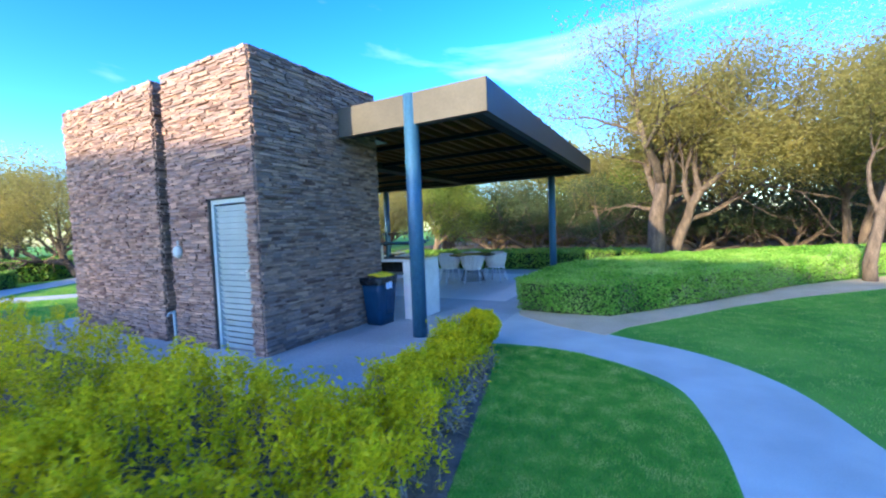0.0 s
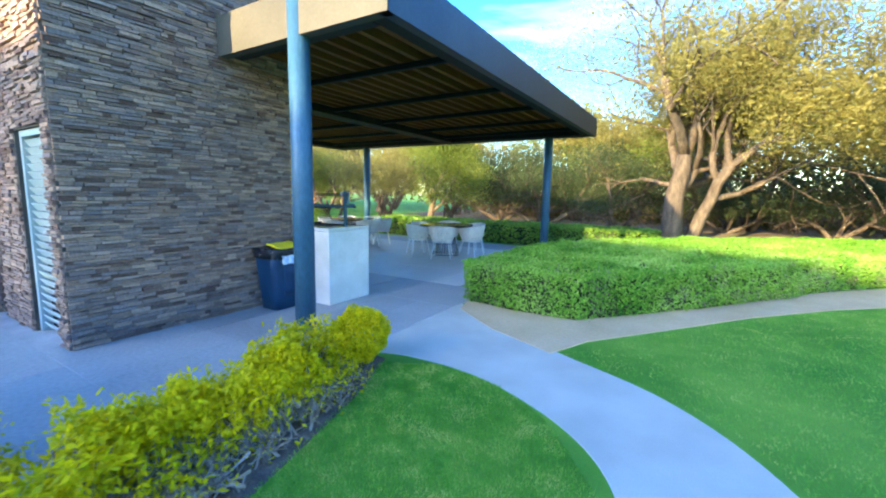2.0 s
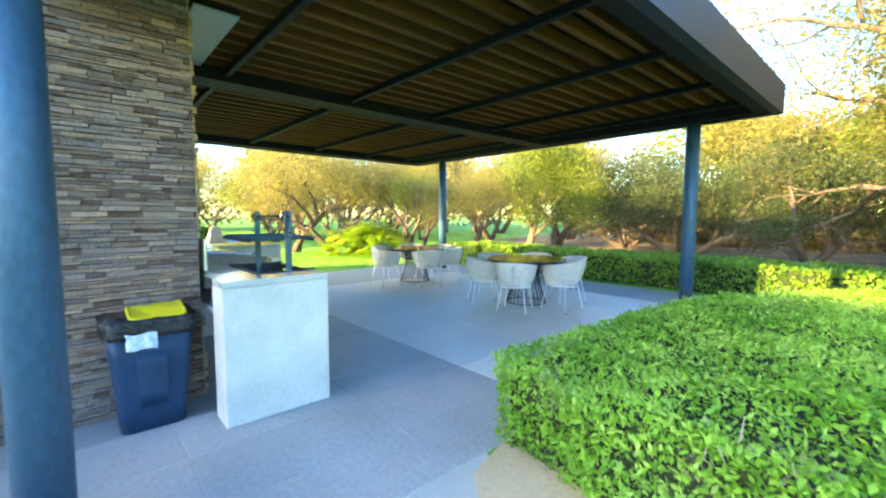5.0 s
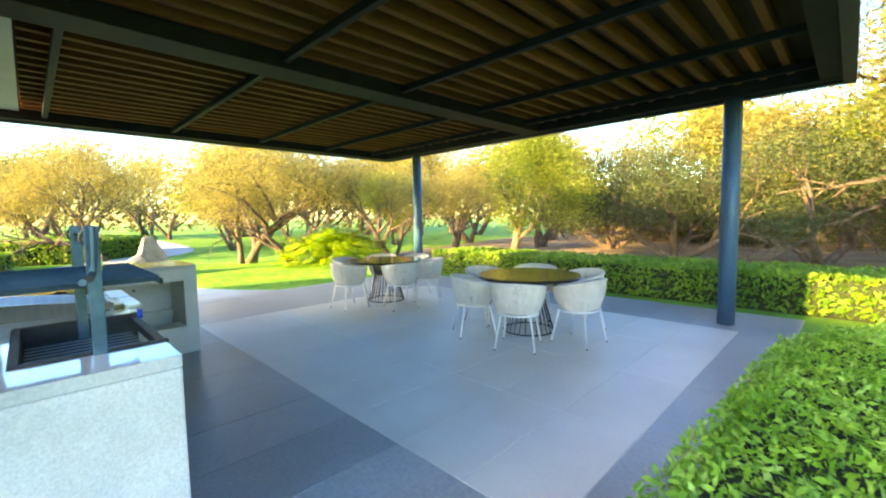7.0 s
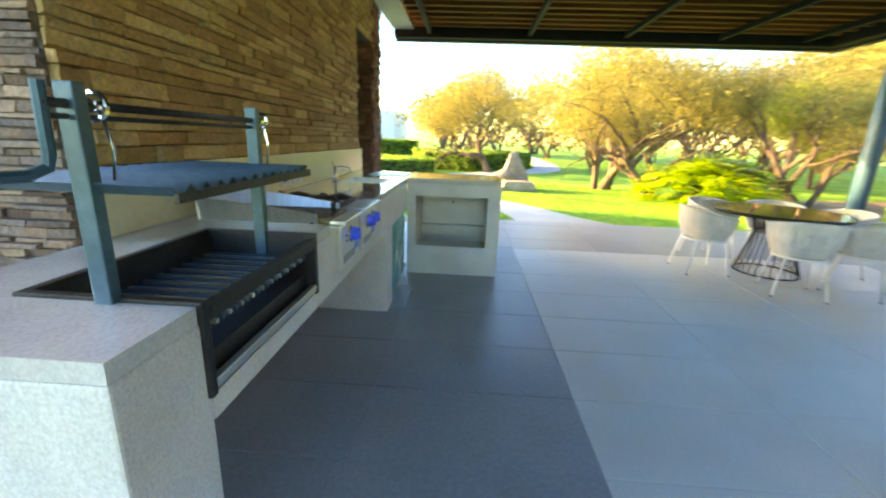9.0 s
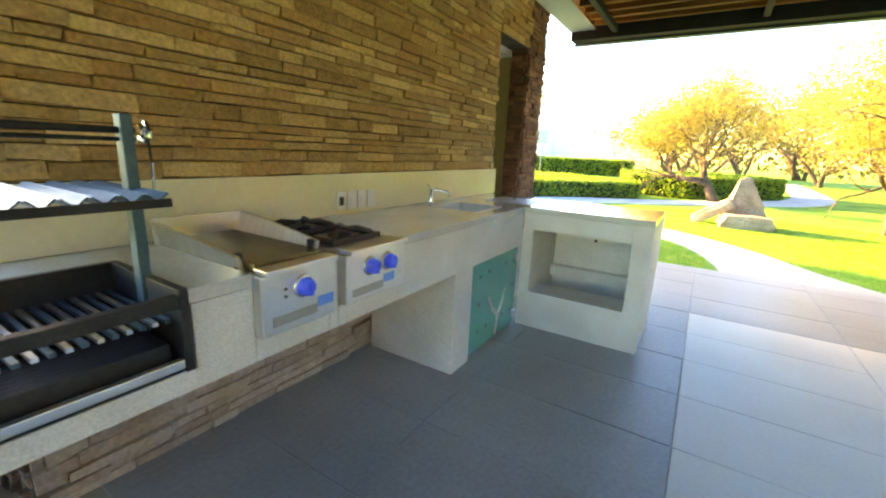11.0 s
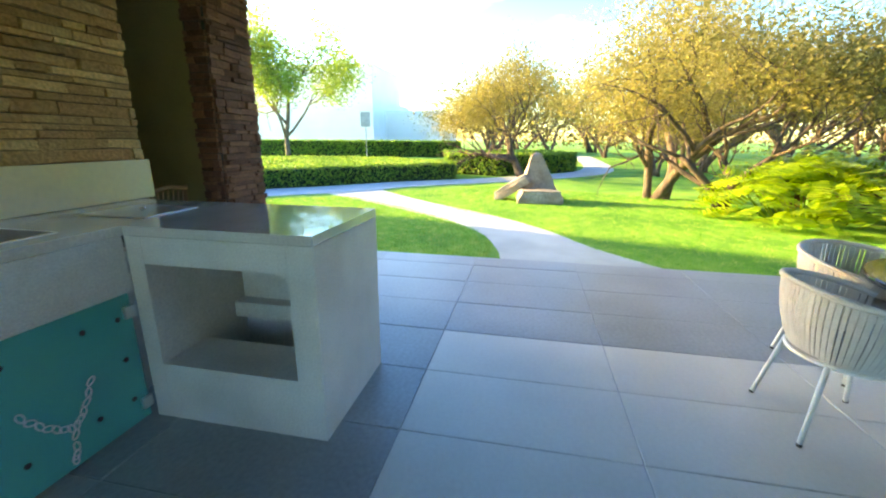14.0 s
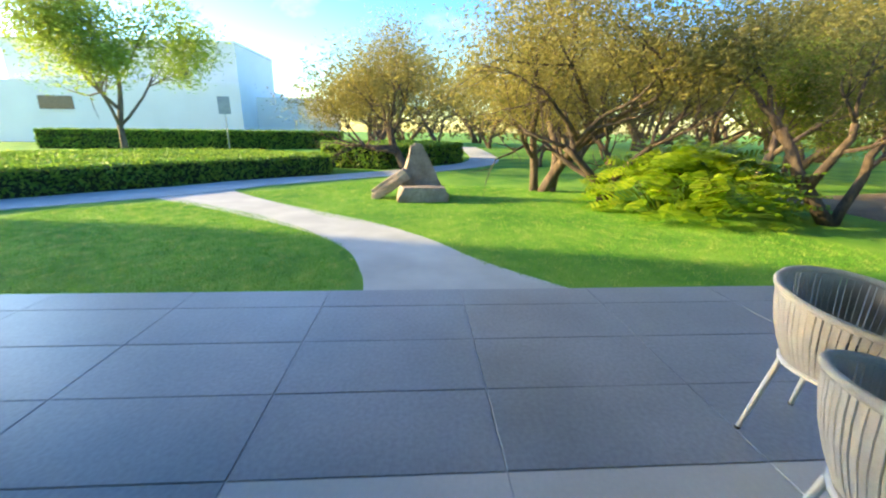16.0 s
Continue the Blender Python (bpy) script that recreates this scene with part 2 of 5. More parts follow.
M_BARK_PALE = mat("pale_bark", (0.085, 0.06, 0.042), (0.185, 0.14, 0.10), scale=5, fine=28, rough=0.95, bump=0.8, mottle=0.25, stretch=(2, 2, 0.5), dist=0.03)
M_ROCK = mat("tan_boulder", (0.27, 0.20, 0.14), (0.46, 0.37, 0.28), scale=2.6, fine=24, rough=0.9, bump=0.8, mottle=0.2, dist=0.04)
M_RENDER = mat("white_rendered_wall", (0.80, 0.76, 0.73), (0.85, 0.81, 0.78), scale=0.4, rough=0.85, bump=0.05, mottle=0.04)
M_FENCE = mat("brown_fence_boards", (0.13, 0.085, 0.055), (0.24, 0.165, 0.11), scale=3, fine=30, rough=0.9, bump=0.3, rnd=0.6, stretch=(2, 2, 0.4))
M_ROOFDARK = mat("dark_window_glass", (0.03, 0.035, 0.04), (0.05, 0.055, 0.06), rough=0.12, bump=0)
M_TABLETOP = mat("dark_glass_top", (0.016, 0.020, 0.024), (0.026, 0.030, 0.036), rough=0.07, rvar=0.03, bump=0.0, coat=0.6)
M_SIGN = mat("grey_sign", (0.30, 0.32, 0.33), (0.38, 0.40, 0.41), rough=0.5)
M_CHAIN = mat("galvanised_chain", (0.68, 0.68, 0.67), (0.80, 0.80, 0.79), rough=0.35, rvar=0.05, bump=0, metal=0.25)
M_CHROME = mat("chrome", (0.7, 0.7, 0.7), (0.75, 0.75, 0.75), rough=0.12, rvar=0.05, bump=0, metal=1.0)

L_GOLD = leaf_mat("golden_mesquite_leaf", (0.115, 0.125, 0.026), (0.25, 0.225, 0.060), (0.41, 0.355, 0.11), 0.55)
L_LIME = leaf_mat("lime_leaf", (0.07, 0.12, 0.014), (0.18, 0.24, 0.032), (0.30, 0.335, 0.055), 0.5)
L_YOUNG = leaf_mat("fresh_green_leaf", (0.13, 0.21, 0.03), (0.27, 0.37, 0.06), (0.42, 0.50, 0.10), 0.6)
L_DARK = leaf_mat("dark_olive_leaf", (0.020, 0.040, 0.012), (0.045, 0.070, 0.022), (0.085, 0.105, 0.035), 0.25)
L_HEDGE = leaf_mat("green_hedge_leaf", (0.06, 0.23, 0.018), (0.24, 0.49, 0.055), (0.50, 0.70, 0.18), 0.45, 0.4, 1.6)
L_HEDGE_CLIP = leaf_mat("clipped_hedge_leaf", (0.055, 0.17, 0.024), (0.17, 0.33, 0.045), (0.36, 0.48, 0.07), 0.4, 0.5)
L_DURANTA = leaf_mat("golden_duranta_leaf", (0.28, 0.33, 0.005), (0.74, 0.64, 0.010), (0.90, 0.74, 0.016), 0.6, 0.45)
L_TWIG = leaf_mat("dry_twig", (0.14, 0.11, 0.08), (0.26, 0.22, 0.17), (0.38, 0.34, 0.28), 0.05, 0.9)
L_PHILO = leaf_mat("philodendron_leaf", (0.07, 0.18, 0.010), (0.22, 0.37, 0.024), (0.44, 0.52, 0.06), 0.45, 0.35)
L_GRASS = leaf_mat("grass_blade", (0.060, 0.27, 0.022), (0.175, 0.45, 0.045), (0.54, 0.59, 0.15), 0.4, 0.6, 2.4, 5.0)
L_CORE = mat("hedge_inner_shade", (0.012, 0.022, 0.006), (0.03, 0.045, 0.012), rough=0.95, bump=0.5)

glass = bpy.data.materials.new("frosted_teal_glass")
glass.use_nodes = True
gb = glass.node_tree.nodes["Principled BSDF"]
gb.inputs["Base Color"].default_value = (0.05, 0.52, 0.46, 1)
gb.inputs["Roughness"].default_value = 0.16
gb.inputs["Transmission Weight"].default_value = 0.25
M_GLASS = glass

# ---- mesh helpers ----


def obj(name, bm, material, parent=None, smooth=False):
    me = bpy.data.meshes.new(name)
    bm.to_mesh(me)
    bm.free()
    me.materials.append(material)
    if smooth:
        for p in me.polygons:
            p.use_smooth = True
    ob = new(name, me)
    if parent is not None:
        ob.parent = parent
    return ob


def part(name, bm, material, parent, label="", smooth=False):
    ob = obj(name, bm, material, parent, smooth)
    return tagged(ob, label)


def thing(name, label, category, group="", kind=""):
    e = new(name)
    e.empty_display_size = 0.1
    return tagged(e, label, category, group, kind)


def box(x0, x1, y0, y1, z0, z1, bevel=0.0, bm=None, m=None):
    own = bmesh.new()
    bmesh.ops.create_cube(own, size=1)
    bmesh.ops.transform(own, matrix=Matrix.LocRotScale(((x0 + x1) / 2, (y0 + y1) / 2, (z0 + z1) / 2), None, (abs(x1 - x0), abs(y1 - y0), abs(z1 - z0))), verts=own.verts)
    if bevel > 0:
        bmesh.ops.bevel(own, geom=own.edges[:], offset=bevel, segments=2, affect="EDGES", profile=0.6)
    if m is not None:
        bmesh.ops.transform(own, matrix=m, verts=own.verts)
    if bm is None:
        return own
    return join(bm, own)


def join(bm, other):
    me = bpy.data.meshes.new("joined")
    other.to_mesh(me)
    other.free()
    bm.from_mesh(me)
    bpy.data.meshes.remove(me)
    return bm


def tube(points, radii, sides=8, bm=None, closed=False):
    """A round tube along points, with one radius or a radius for each."""
    bm = bm or bmesh.new()
    pts = [Vector(p) for p in points]
    n = len(pts)
    rs = radii if isinstance(radii, (list, tuple)) else [radii] * n
    rings, up = [], None
    for i, p in enumerate(pts):
        a, b = pts[(i - 1) % n if closed else max(i - 1, 0)], pts[(i + 1) % n if closed else min(i + 1, n - 1)]
        d = (b - a).normalized() if (b - a).length > 1e-9 else Vector((0, 0, 1))
        if up is None:
            up = d.orthogonal().normalized()
        u = (up - d * up.dot(d))
        u = u.normalized() if u.length > 1e-6 else d.orthogonal().normalized()
        up = u
        v = d.cross(u)
        rings.append([bm.verts.new(p + rs[i] * (math.cos(k * math.tau / sides) * u + math.sin(k * math.tau / sides) * v)) for k in range(sides)])
    for i in range(n if closed else n - 1):
        r0, r1 = rings[i], rings[(i + 1) % n]
        for k in range(sides):
            bm.faces.new((r0[k], r0[(k + 1) % sides], r1[(k + 1) % sides], r1[k]))
    if not closed:
        bm.faces.new(rings[0][::-1])
        bm.faces.new(rings[-1])
    return bm


def lathe(profile, sides=32, bm=None):
    """A turned body from (radius, height) pairs, about the z axis."""
    bm = bm or bmesh.new()
    rings = [[bm.verts.new((r * math.cos(k * math.tau / sides), r * math.sin(k * math.tau / sides), z)) for k in range(sides)] for r, z in profile]
    for a, b in zip(rings, rings[1:]):
        for k in range(sides):
            bm.faces.new((a[k], a[(k + 1) % sides], b[(k + 1) % sides], b[k]))
    bm.faces.new(rings[0][::-1])
    bm.faces.new(rings[-1])
    return bm


def fast_mesh(name, verts, faces_per, material, parent=None, smooth=False):
    """One mesh of loose polygons: verts is an array (n, faces_per, 3)."""
    v = np.ascontiguousarray(verts, dtype=np.float32).reshape(-1, 3)
    nf = len(v) // faces_per
    me = bpy.data.meshes.new(name)
    me.vertices.add(len(v))
    me.vertices.foreach_set("co", v.ravel())
    me.loops.add(len(v))
    me.loops.foreach_set("vertex_index", np.arange(len(v), dtype=np.int32))
    me.polygons.add(nf)
    me.polygons.foreach_set("loop_start", np.arange(0, len(v), faces_per, dtype=np.int32))
    me.update(calc_edges=True)
    me.validate()
    me.materials.append(material)
    ob = new(name, me)
    if parent is not None:
        ob.parent = parent
    return ob


def leaves(centres, size, rng, flat=0.0, ratio=0.5):
    """Diamond-shaped leaves at the centres, turned at random; flat pulls them level."""
    n = len(centres)
    d = rng.normal(size=(n, 3))
    d[:, 2] *= 1 - flat
    d /= np.linalg.norm(d, axis=1)[:, None] + 1e-9
    e = rng.normal(size=(n, 3))
    e[:, 2] *= 1 - flat
    s = np.cross(d, e)
    s = np.cross(s, d) if flat > 0.5 else s
    s /= np.linalg.norm(s, axis=1)[:, None] + 1e-9
    ln = size * rng.uniform(0.6, 1.4, (n, 1))
    a, b = d * ln, s * ln * ratio
    c = np.asarray(centres)
    return np.stack([c - a, c + b * 0.8, c + a, c - b * 0.8], axis=1)


def smooth_line(points, steps=8):
    """A Catmull-Rom line through tuples of any length."""
    p = [np.array(q, float) for q in points]
    p = [2 * p[0] - p[1]] + p + [2 * p[-1] - p[-2]]
    out = []
    for i in range(1, len(p) - 2):
        for k in range(steps):
            t = k / steps
            out.append(0.5 * (2 * p[i] + (p[i + 1] - p[i - 1]) * t + (2 * p[i - 1] - 5 * p[i] + 4 * p[i + 1] - p[i + 2]) * t * t + (3 * p[i] - p[i - 1] - 3 * p[i + 1] + p[i + 2]) * t ** 3))
    out.append(p[-2])
    return out


def ribbon(name, line, z, thick, material, label, category):
    """A slab along a centre line of (x, y, width), with rounded upper edges."""
    pts = smooth_line(line)
    bm = bmesh.new()
    rows = []
    for i, p in enumerate(pts):
        a, b = pts[max(i - 1, 0)], pts[min(i + 1, len(pts) - 1)]
        d = np.array([b[0] - a[0], b[1] - a[1]])
        d /= np.linalg.norm(d) + 1e-9
        nx, ny, h = -d[1], d[0], p[2] / 2
        row = []
        for o, zz in ((-h, z - thick), (-h, z - 0.006), (-h + 0.007, z), (h - 0.007, z), (h, z - 0.006), (h, z - thick)):
            row.append(bm.verts.new((p[0] + nx * o, p[1] + ny * o, zz)))
        rows.append(row)
    for r0, r1 in zip(rows, rows[1:]):
        for k in range(5):
            bm.faces.new((r0[k], r1[k], r1[k + 1], r0[k + 1]))
    bmesh.ops.recalc_face_normals(bm, faces=bm.faces[:])
    return tagged(obj(name, bm, material), label, category, kind="structure")


def inside(poly, x, y):
    """Which of the points lie in the polygon (arrays)."""
    hit = np.zeros(len(x), bool)
    for (x0, y0), (x1, y1) in zip(poly, poly[1:] + poly[:1]):
        cross = ((y0 > y) != (y1 > y)) & (x < (x1 - x0) * (y - y0) / (y1 - y0 + 1e-12) + x0)
        hit ^= cross
    return hit


def scatter(poly, count, rng):
    xs, ys = [p[0] for p in poly], [p[1] for p in poly]
    x, y = rng.uniform(min(xs), max(xs), count * 2), rng.uniform(min(ys), max(ys), count * 2)
    k = inside(poly, x, y)
    return x[k][:count], y[k][:count]


def sheet(name, poly, z, material, label, category, cut=0.0):
    """A level sheet with a polygon outline and a skirt."""
    bm = bmesh.new()
    vs = [bm.verts.new((x, y, z)) for x, y in poly]
    f = bm.faces.new(vs)
    if f.normal.z < 0:
        f.normal_flip()
    low = [bm.verts.new((x, y, z - 0.12)) for x, y in poly]
    for i in range(len(poly)):
        j = (i + 1) % len(poly)
        bm.faces.new((vs[i], vs[j], low[j], low[i]))
    bmesh.ops.recalc_face_normals(bm, faces=bm.faces[:])
    return tagged(obj(name, bm, material), label, category, kind="structure")

# ---- ground, paths, beds ----
gb_ = bmesh.new()
bmesh.ops.create_grid(gb_, x_segments=40, y_segments=40, size=400)
bmesh.ops.translate(gb_, vec=(0, 0, -0.015), verts=gb_.verts)
tagged(obj("ground", gb_, M_LAWN), "green mown lawn reaching into the distance", "lawn", kind="structure")

ribbon("path", [(-3.0, 6.42, 2.3), (-2.28, 6.25, 2.0), (-1.62, 6.11, 1.37), (-0.85, 5.87, 1.0), (0.0, 5.45, 0.98), (0.52, 4.85, 0.95), (0.76, 4.0, 0.95), (0.88, 3.0, 1.0), (0.95, 1.0, 1.05), (0.9, -3.0, 1.1), (0.4, -9, 1.1)],
       -0.011, 0.12, M_PATH, "curved pale grey concrete garden path", "path")
ribbon("path", [(-9.9, 9.75, 2.1), (-10.69, 9.36, 1.70), (-11.4, 9.06, 1.32), (-12.3, 8.65, 1.12), (-13.2, 7.95, 1.05), (-14.1, 6.95, 1.05), (-15.2, 5.65, 1.15), (-16.3, 4.4, 1.5), (-17.0, 3.7, 1.9)],
       -0.011, 0.12, M_PATH, "winding pale concrete path through the lawn", "path")
ribbon("path", [(-11.5, -3.0, 1.6), (-15.2, 1.3, 1.6), (-17.0, 3.5, 1.6), (-18.6, 4.75, 1.5), (-20.3, 6.9, 1.4), (-22.7, 9.4, 1.5), (-26.0, 11.7, 1.5), (-32.0, 12.7, 1.5), (-46.0, 13.4, 1.6)],
       0.004, 0.12, M_PATH, "pale concrete walkway crossing the garden", "path")

SAND = [(-2.3, 7.5), (-2.2, 7.12), (-1.5, 6.6), (-0.72, 6.26), (-0.5, 6.8), (0.1, 7.6), (1.05, 8.9), (2.1, 10.1), (4.2, 12.0), (7.0, 14.0), (7.4, 15.0), (4.8, 14.0), (2.3, 11.6), (0.5, 9.0), (-1, 8)]
sheet("planting_bed", SAND, -0.006, M_SAND, "strip of bare sandy soil in front of the hedge", "soil")
BED = [(-2.31, 5.3), (-1.95, 5.28), (-1.7, 4.7), (-1.45, 3.8), (-1.2, 2.8), (-1.05, 2.2), (-0.9, 1.0), (-0.8, -1.0), (-0.8, -4.0), (-12, -4.0), (-12, 3.4), (-4.4, 3.4), (-2.31, 3.0)]
sheet("planting_bed", BED, -0.010, M_SOIL, "brown mulch bed under the golden shrubs", "soil")

DRY = [(-16.0, 17.0), (-9.0, 16.4), (0.0, 18.0), (12.0, 18.5), (40.0, 22.0), (40.0, 60.0), (-20.0, 60.0), (-19.0, 30.0)]
sheet("dry_ground", DRY, -0.007, mat("dry_leaf_litter", (0.17, 0.115, 0.065), (0.33, 0.235, 0.13), scale=0.8, fine=25, rough=0.95, bump=0.7, mottle=0.28, dist=0.04), "dry brown leaf litter under the trees", "ground")

# ---- patio ----
PX0, PX1, PY0, PY1 = -10.68, -2.30, 2.85, 14.10
patio = tagged(obj("patio_floor", box(PX0, PX1, PY0, PY1, -0.14, -0.005), M_GROUT), "large grey tiled patio floor with pale centre", "floor", kind="structure")
TX, TY = 0.575, 1.155


def tile_mesh(sx, sy, material):
    bm = box(-sx / 2 + 0.0022, sx / 2 - 0.0022, -sy / 2 + 0.0022, sy / 2 - 0.0022, -0.02, 0)
    top = [e for e in bm.edges if all(v.co.z > -0.001 for v in e.verts)]
    bmesh.ops.bevel(bm, geom=top, offset=0.003, segments=1, affect="EDGES")
    me = bpy.data.meshes.new("tile")
    bm.to_mesh(me)
    bm.free()
    me.materials.append(material)
    return me


tile_cache = {}
xe = [PX0] + [-10.33 + TX * k for k in range(14)] + [PX1]
ye = [PY0] + [3.625 + TY * k for k in range(10)] + [PY1]
rt_ = random.Random(5)
for x0, x1 in zip(xe, xe[1:]):
    for y0, y1 in zip(ye, ye[1:]):
        cx, cy = (x0 + x1) / 2, (y0 + y1) / 2
        if x1 - x0 < 0.03 or y1 - y0 < 0.03:
            continue
        if -9.3 < cx < -4.5 and 3.9 < cy < 6.0:
            continue
        pale = -8.62 < cx < -2.84 and 8.2 < cy < 12.9
        skylit = not pale and (cy < 5.2 or (cx > -4.0 and cy < 8.2))
        key = (round(x1 - x0, 3), round(y1 - y0, 3), pale, skylit)
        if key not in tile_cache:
            tile_cache[key] = tile_mesh(x1 - x0, y1 - y0, M_TILE_LIGHT if pale else M_TILE_SKYLIT if skylit else M_TILE)
        o = new("tile", tile_cache[key])
        o.location = (cx, cy, rt_.uniform(-0.0012, 0.0012))
        o.parent = patio

# ---- stone pavilion ----
BX0, BX1, BY0, BY1, BH = -9.45, -4.39, 3.785, 6.215, 3.84


def wall(name, boxes, label):
    bm = bmesh.new()
    for b in boxes:
        box(*b, bm=bm)
    return tagged(obj(name, bm, M_MORTAR), label, "wall", kind="structure")


DX0, DX1, DH = -5.36, -4.58, 2.02
NX0, NX1 = -6.55, -6.27
wall_south = wall("wall_south", [(BX0, NX0, BY0, BY0 + 0.2, 0, BH), (NX0, NX1, BY0 + 0.55, BY0 + 0.7, 0, BH - 0.05), (NX1, DX0, BY0, BY0 + 0.2, 0, BH),
                                 (DX1, BX1, BY0, BY0 + 0.2, 0, BH), (DX0, DX1, BY0, BY0 + 0.2, DH, BH)], "stacked ledger stone wall with a service door")
wall_notch = wall("wall_notch", [(NX0 - 0.2, NX0, BY0 + 0.2, BY0 + 0.55, 0, BH), (NX1, NX1 + 0.2, BY0 + 0.2, BY0 + 0.55, 0, BH)], "stone returns of the narrow recess in the wall")
wall_east = wall("wall_east", [(BX1 - 0.2, BX1, BY0 + 0.2, BY1, 0, BH)], "tall stacked ledger stone side wall")
OX0, OX1, OH = -8.92, -8.15, 2.62
wall_north = wall("wall_north", [(OX1, BX1 - 0.2, BY1 - 0.2, BY1, 0, BH), (OX0, OX1, BY1 - 0.2, BY1, OH, BH), (BX0, OX0, BY1 - 0.2, BY1, 0, BH)], "stacked ledger stone wall behind the outdoor kitchen")
wall_west = wall("wall_west", [(BX0, BX0 + 0.2, BY0 + 0.2, BY1 - 0.2, 0, BH)], "stone end wall of the pavilion")
for b in ((OX1, OX1 + 0.1, BY0 + 0.3, BY1 - 0.2, 0, OH), (OX0 - 0.1, OX0, BY0 + 0.3, BY1 - 0.2, 0, OH), (OX0, OX1, BY0 + 0.5, BY0 + 0.6, 0, OH)):
    tagged(obj("wall_corridor", box(*b), M_OLIVE), "ochre plastered passage wall inside the doorway", "wall", kind="structure")
tagged(obj("ceiling", box(OX0, OX1, BY0 + 0.6, BY1 - 0.2, OH - 0.08, OH - 0.01), M_WHITE), "white ceiling of the passage", "ceiling", kind="structure")
tagged(obj("roof_slab", box(BX0 + 0.2, BX1 - 0.2, BY0 + 0.2, BY1 - 0.2, BH - 0.3, BH - 0.15), M_MORTAR), "flat roof slab of the pavilion", "roof", kind="structure")


def stone_templates(count):
    out, rng = [], np.random.RandomState(11)
    for _ in range(count):
        j = rng.uniform(-1, 1, (8, 3)) * (0.03, 0.16, 0.12)
        v = np.array([(x, y, z) for z in (-.5, .5) for y in (0, 1) for x in (-.5, .5)], float)
        f = v[:, 1] > 0.5
        v[f, 0] *= 0.985
        v[f, 2] *= 0.90
        v[f] += j[f] * (1, 1.2, 1)
        out.append(v)
    return out


ST = stone_templates(8)
SF = [(0, 1, 5, 4), (2, 6, 7, 3), (0, 4, 6, 2), (1, 3, 7, 5), (4, 5, 7, 6), (0, 2, 3, 1)]
st_mesh = {}
for m_ in (M_STONE, M_STONE_TAN, M_STONE_PALE, M_STONE_RUST):
    st_mesh[m_.name] = []
    for v_ in ST:
        me_ = bpy.data.meshes.new("stone")
        me_.from_pydata([tuple(c) for c in v_], [], SF)
        me_.materials.append(m_)
        st_mesh[m_.name].append(me_)


def ledger(parent, origin, u, nrm, width, z0, z1, seed, holes=(), near=None, course=0.035, run=(0.06, 0.24), rock=None):
    """Courses of split stone on a wall: u runs along it, nrm out of it. Stones inside near (a0, a1, z0, z1) are single pieces."""
    rng = random.Random(seed)
    rock = rock or M_STONE
    u, nrm, origin = Vector(u), Vector(nrm), Vector(origin)
    verts, faces = [], []
    z, made = z0, 0
    while z < z1 - 0.01:
        h = min(rng.choice((0.55, 0.75, 0.95, 1.2)) * course, z1 - z)
        if z1 - z - h < 0.02:
            h = z1 - z
        a = -rng.uniform(0, 0.25)
        while a < width:
            ln = rng.uniform(*run)
            s, e = max(a, 0.0), min(a + ln, width)
            a += ln
            spans = [(s, e)]
            for h0, h1, hz0, hz1 in holes:
                if z + h > hz0 + 0.01 and z < hz1 - 0.01:
                    nxt = []
                    for p, q in spans:
                        if q <= h0 or p >= h1:
                            nxt.append((p, q))
                        else:
                            nxt += [(p, h0), (h1, q)]
                    spans = nxt
            for p, q in spans:
                if q - p < 0.03:
                    continue
                k = rng.randrange(8)
                depth = rng.choice((0.008, 0.014, 0.022, 0.031)) + rng.uniform(0, 0.006)
                c = origin + u * ((p + q) / 2) + Vector((0, 0, z + h / 2))
                sc = (q - p - 0.004, depth, h - 0.004)
                if near and made < 300 and near[0] <= (p + q) / 2 <= near[1] and near[2] <= z <= near[3]:
                    o = new("stone", st_mesh[rock.name][k])
                    m = Matrix((u, nrm, Vector((0, 0, 1)))).transposed().to_4x4()
                    o.matrix_basis = Matrix.Translation(c) @ m @ Matrix.Diagonal((*sc, 1))
                    o.parent = parent
                    made += 1
                else:
                    b = len(verts)
                    for vx, vy, vz in ST[k]:
                        verts.append(c + u * (vx * sc[0]) + nrm * (vy * sc[1]) + Vector((0, 0, vz * sc[2])))
                    faces += [tuple(b + i for i in f) for f in SF]
        z += h
    me = bpy.data.meshes.new("stone_courses")
    me.from_pydata([tuple(v) for v in verts], [], faces)
    me.materials.append(rock)
    o = new("stone_courses", me)
    o.parent = parent
    tagged(o, "courses of split brown-grey ledger stone", kind="stuff")


# ---- canopy roof ----
RX0, RX1, RY0, RY1, RZ0, RZ1 = -10.55, -1.92, 5.27, 13.33, 2.966, 3.39
canopy = thing("canopy", "large flat dark steel canopy with timber slatted underside", "canopy")


def channel(p0, p1, out):
    """A steel fascia channel between two corners, its web facing out."""
    bm = bmesh.new()
    ox, oy = out
    t, fl = 0.014, 0.11
    prof = [(0, RZ0), (fl, RZ0), (fl, RZ0 + t), (t, RZ0 + t), (t, RZ1 - t), (fl, RZ1 - t), (fl, RZ1), (0, RZ1)]
    rings = [[bm.verts.new((x - ox * d, y - oy * d, z)) for d, z in prof] for x, y in (p0, p1)]
    for k in range(8):
        bm.faces.new((rings[0][k], rings[0][(k + 1) % 8], rings[1][(k + 1) % 8], rings[1][k]))
    bm.faces.new(rings[0])
    bm.faces.new(rings[1][::-1])
    bmesh.ops.recalc_face_normals(bm, faces=bm.faces[:])
    return bm


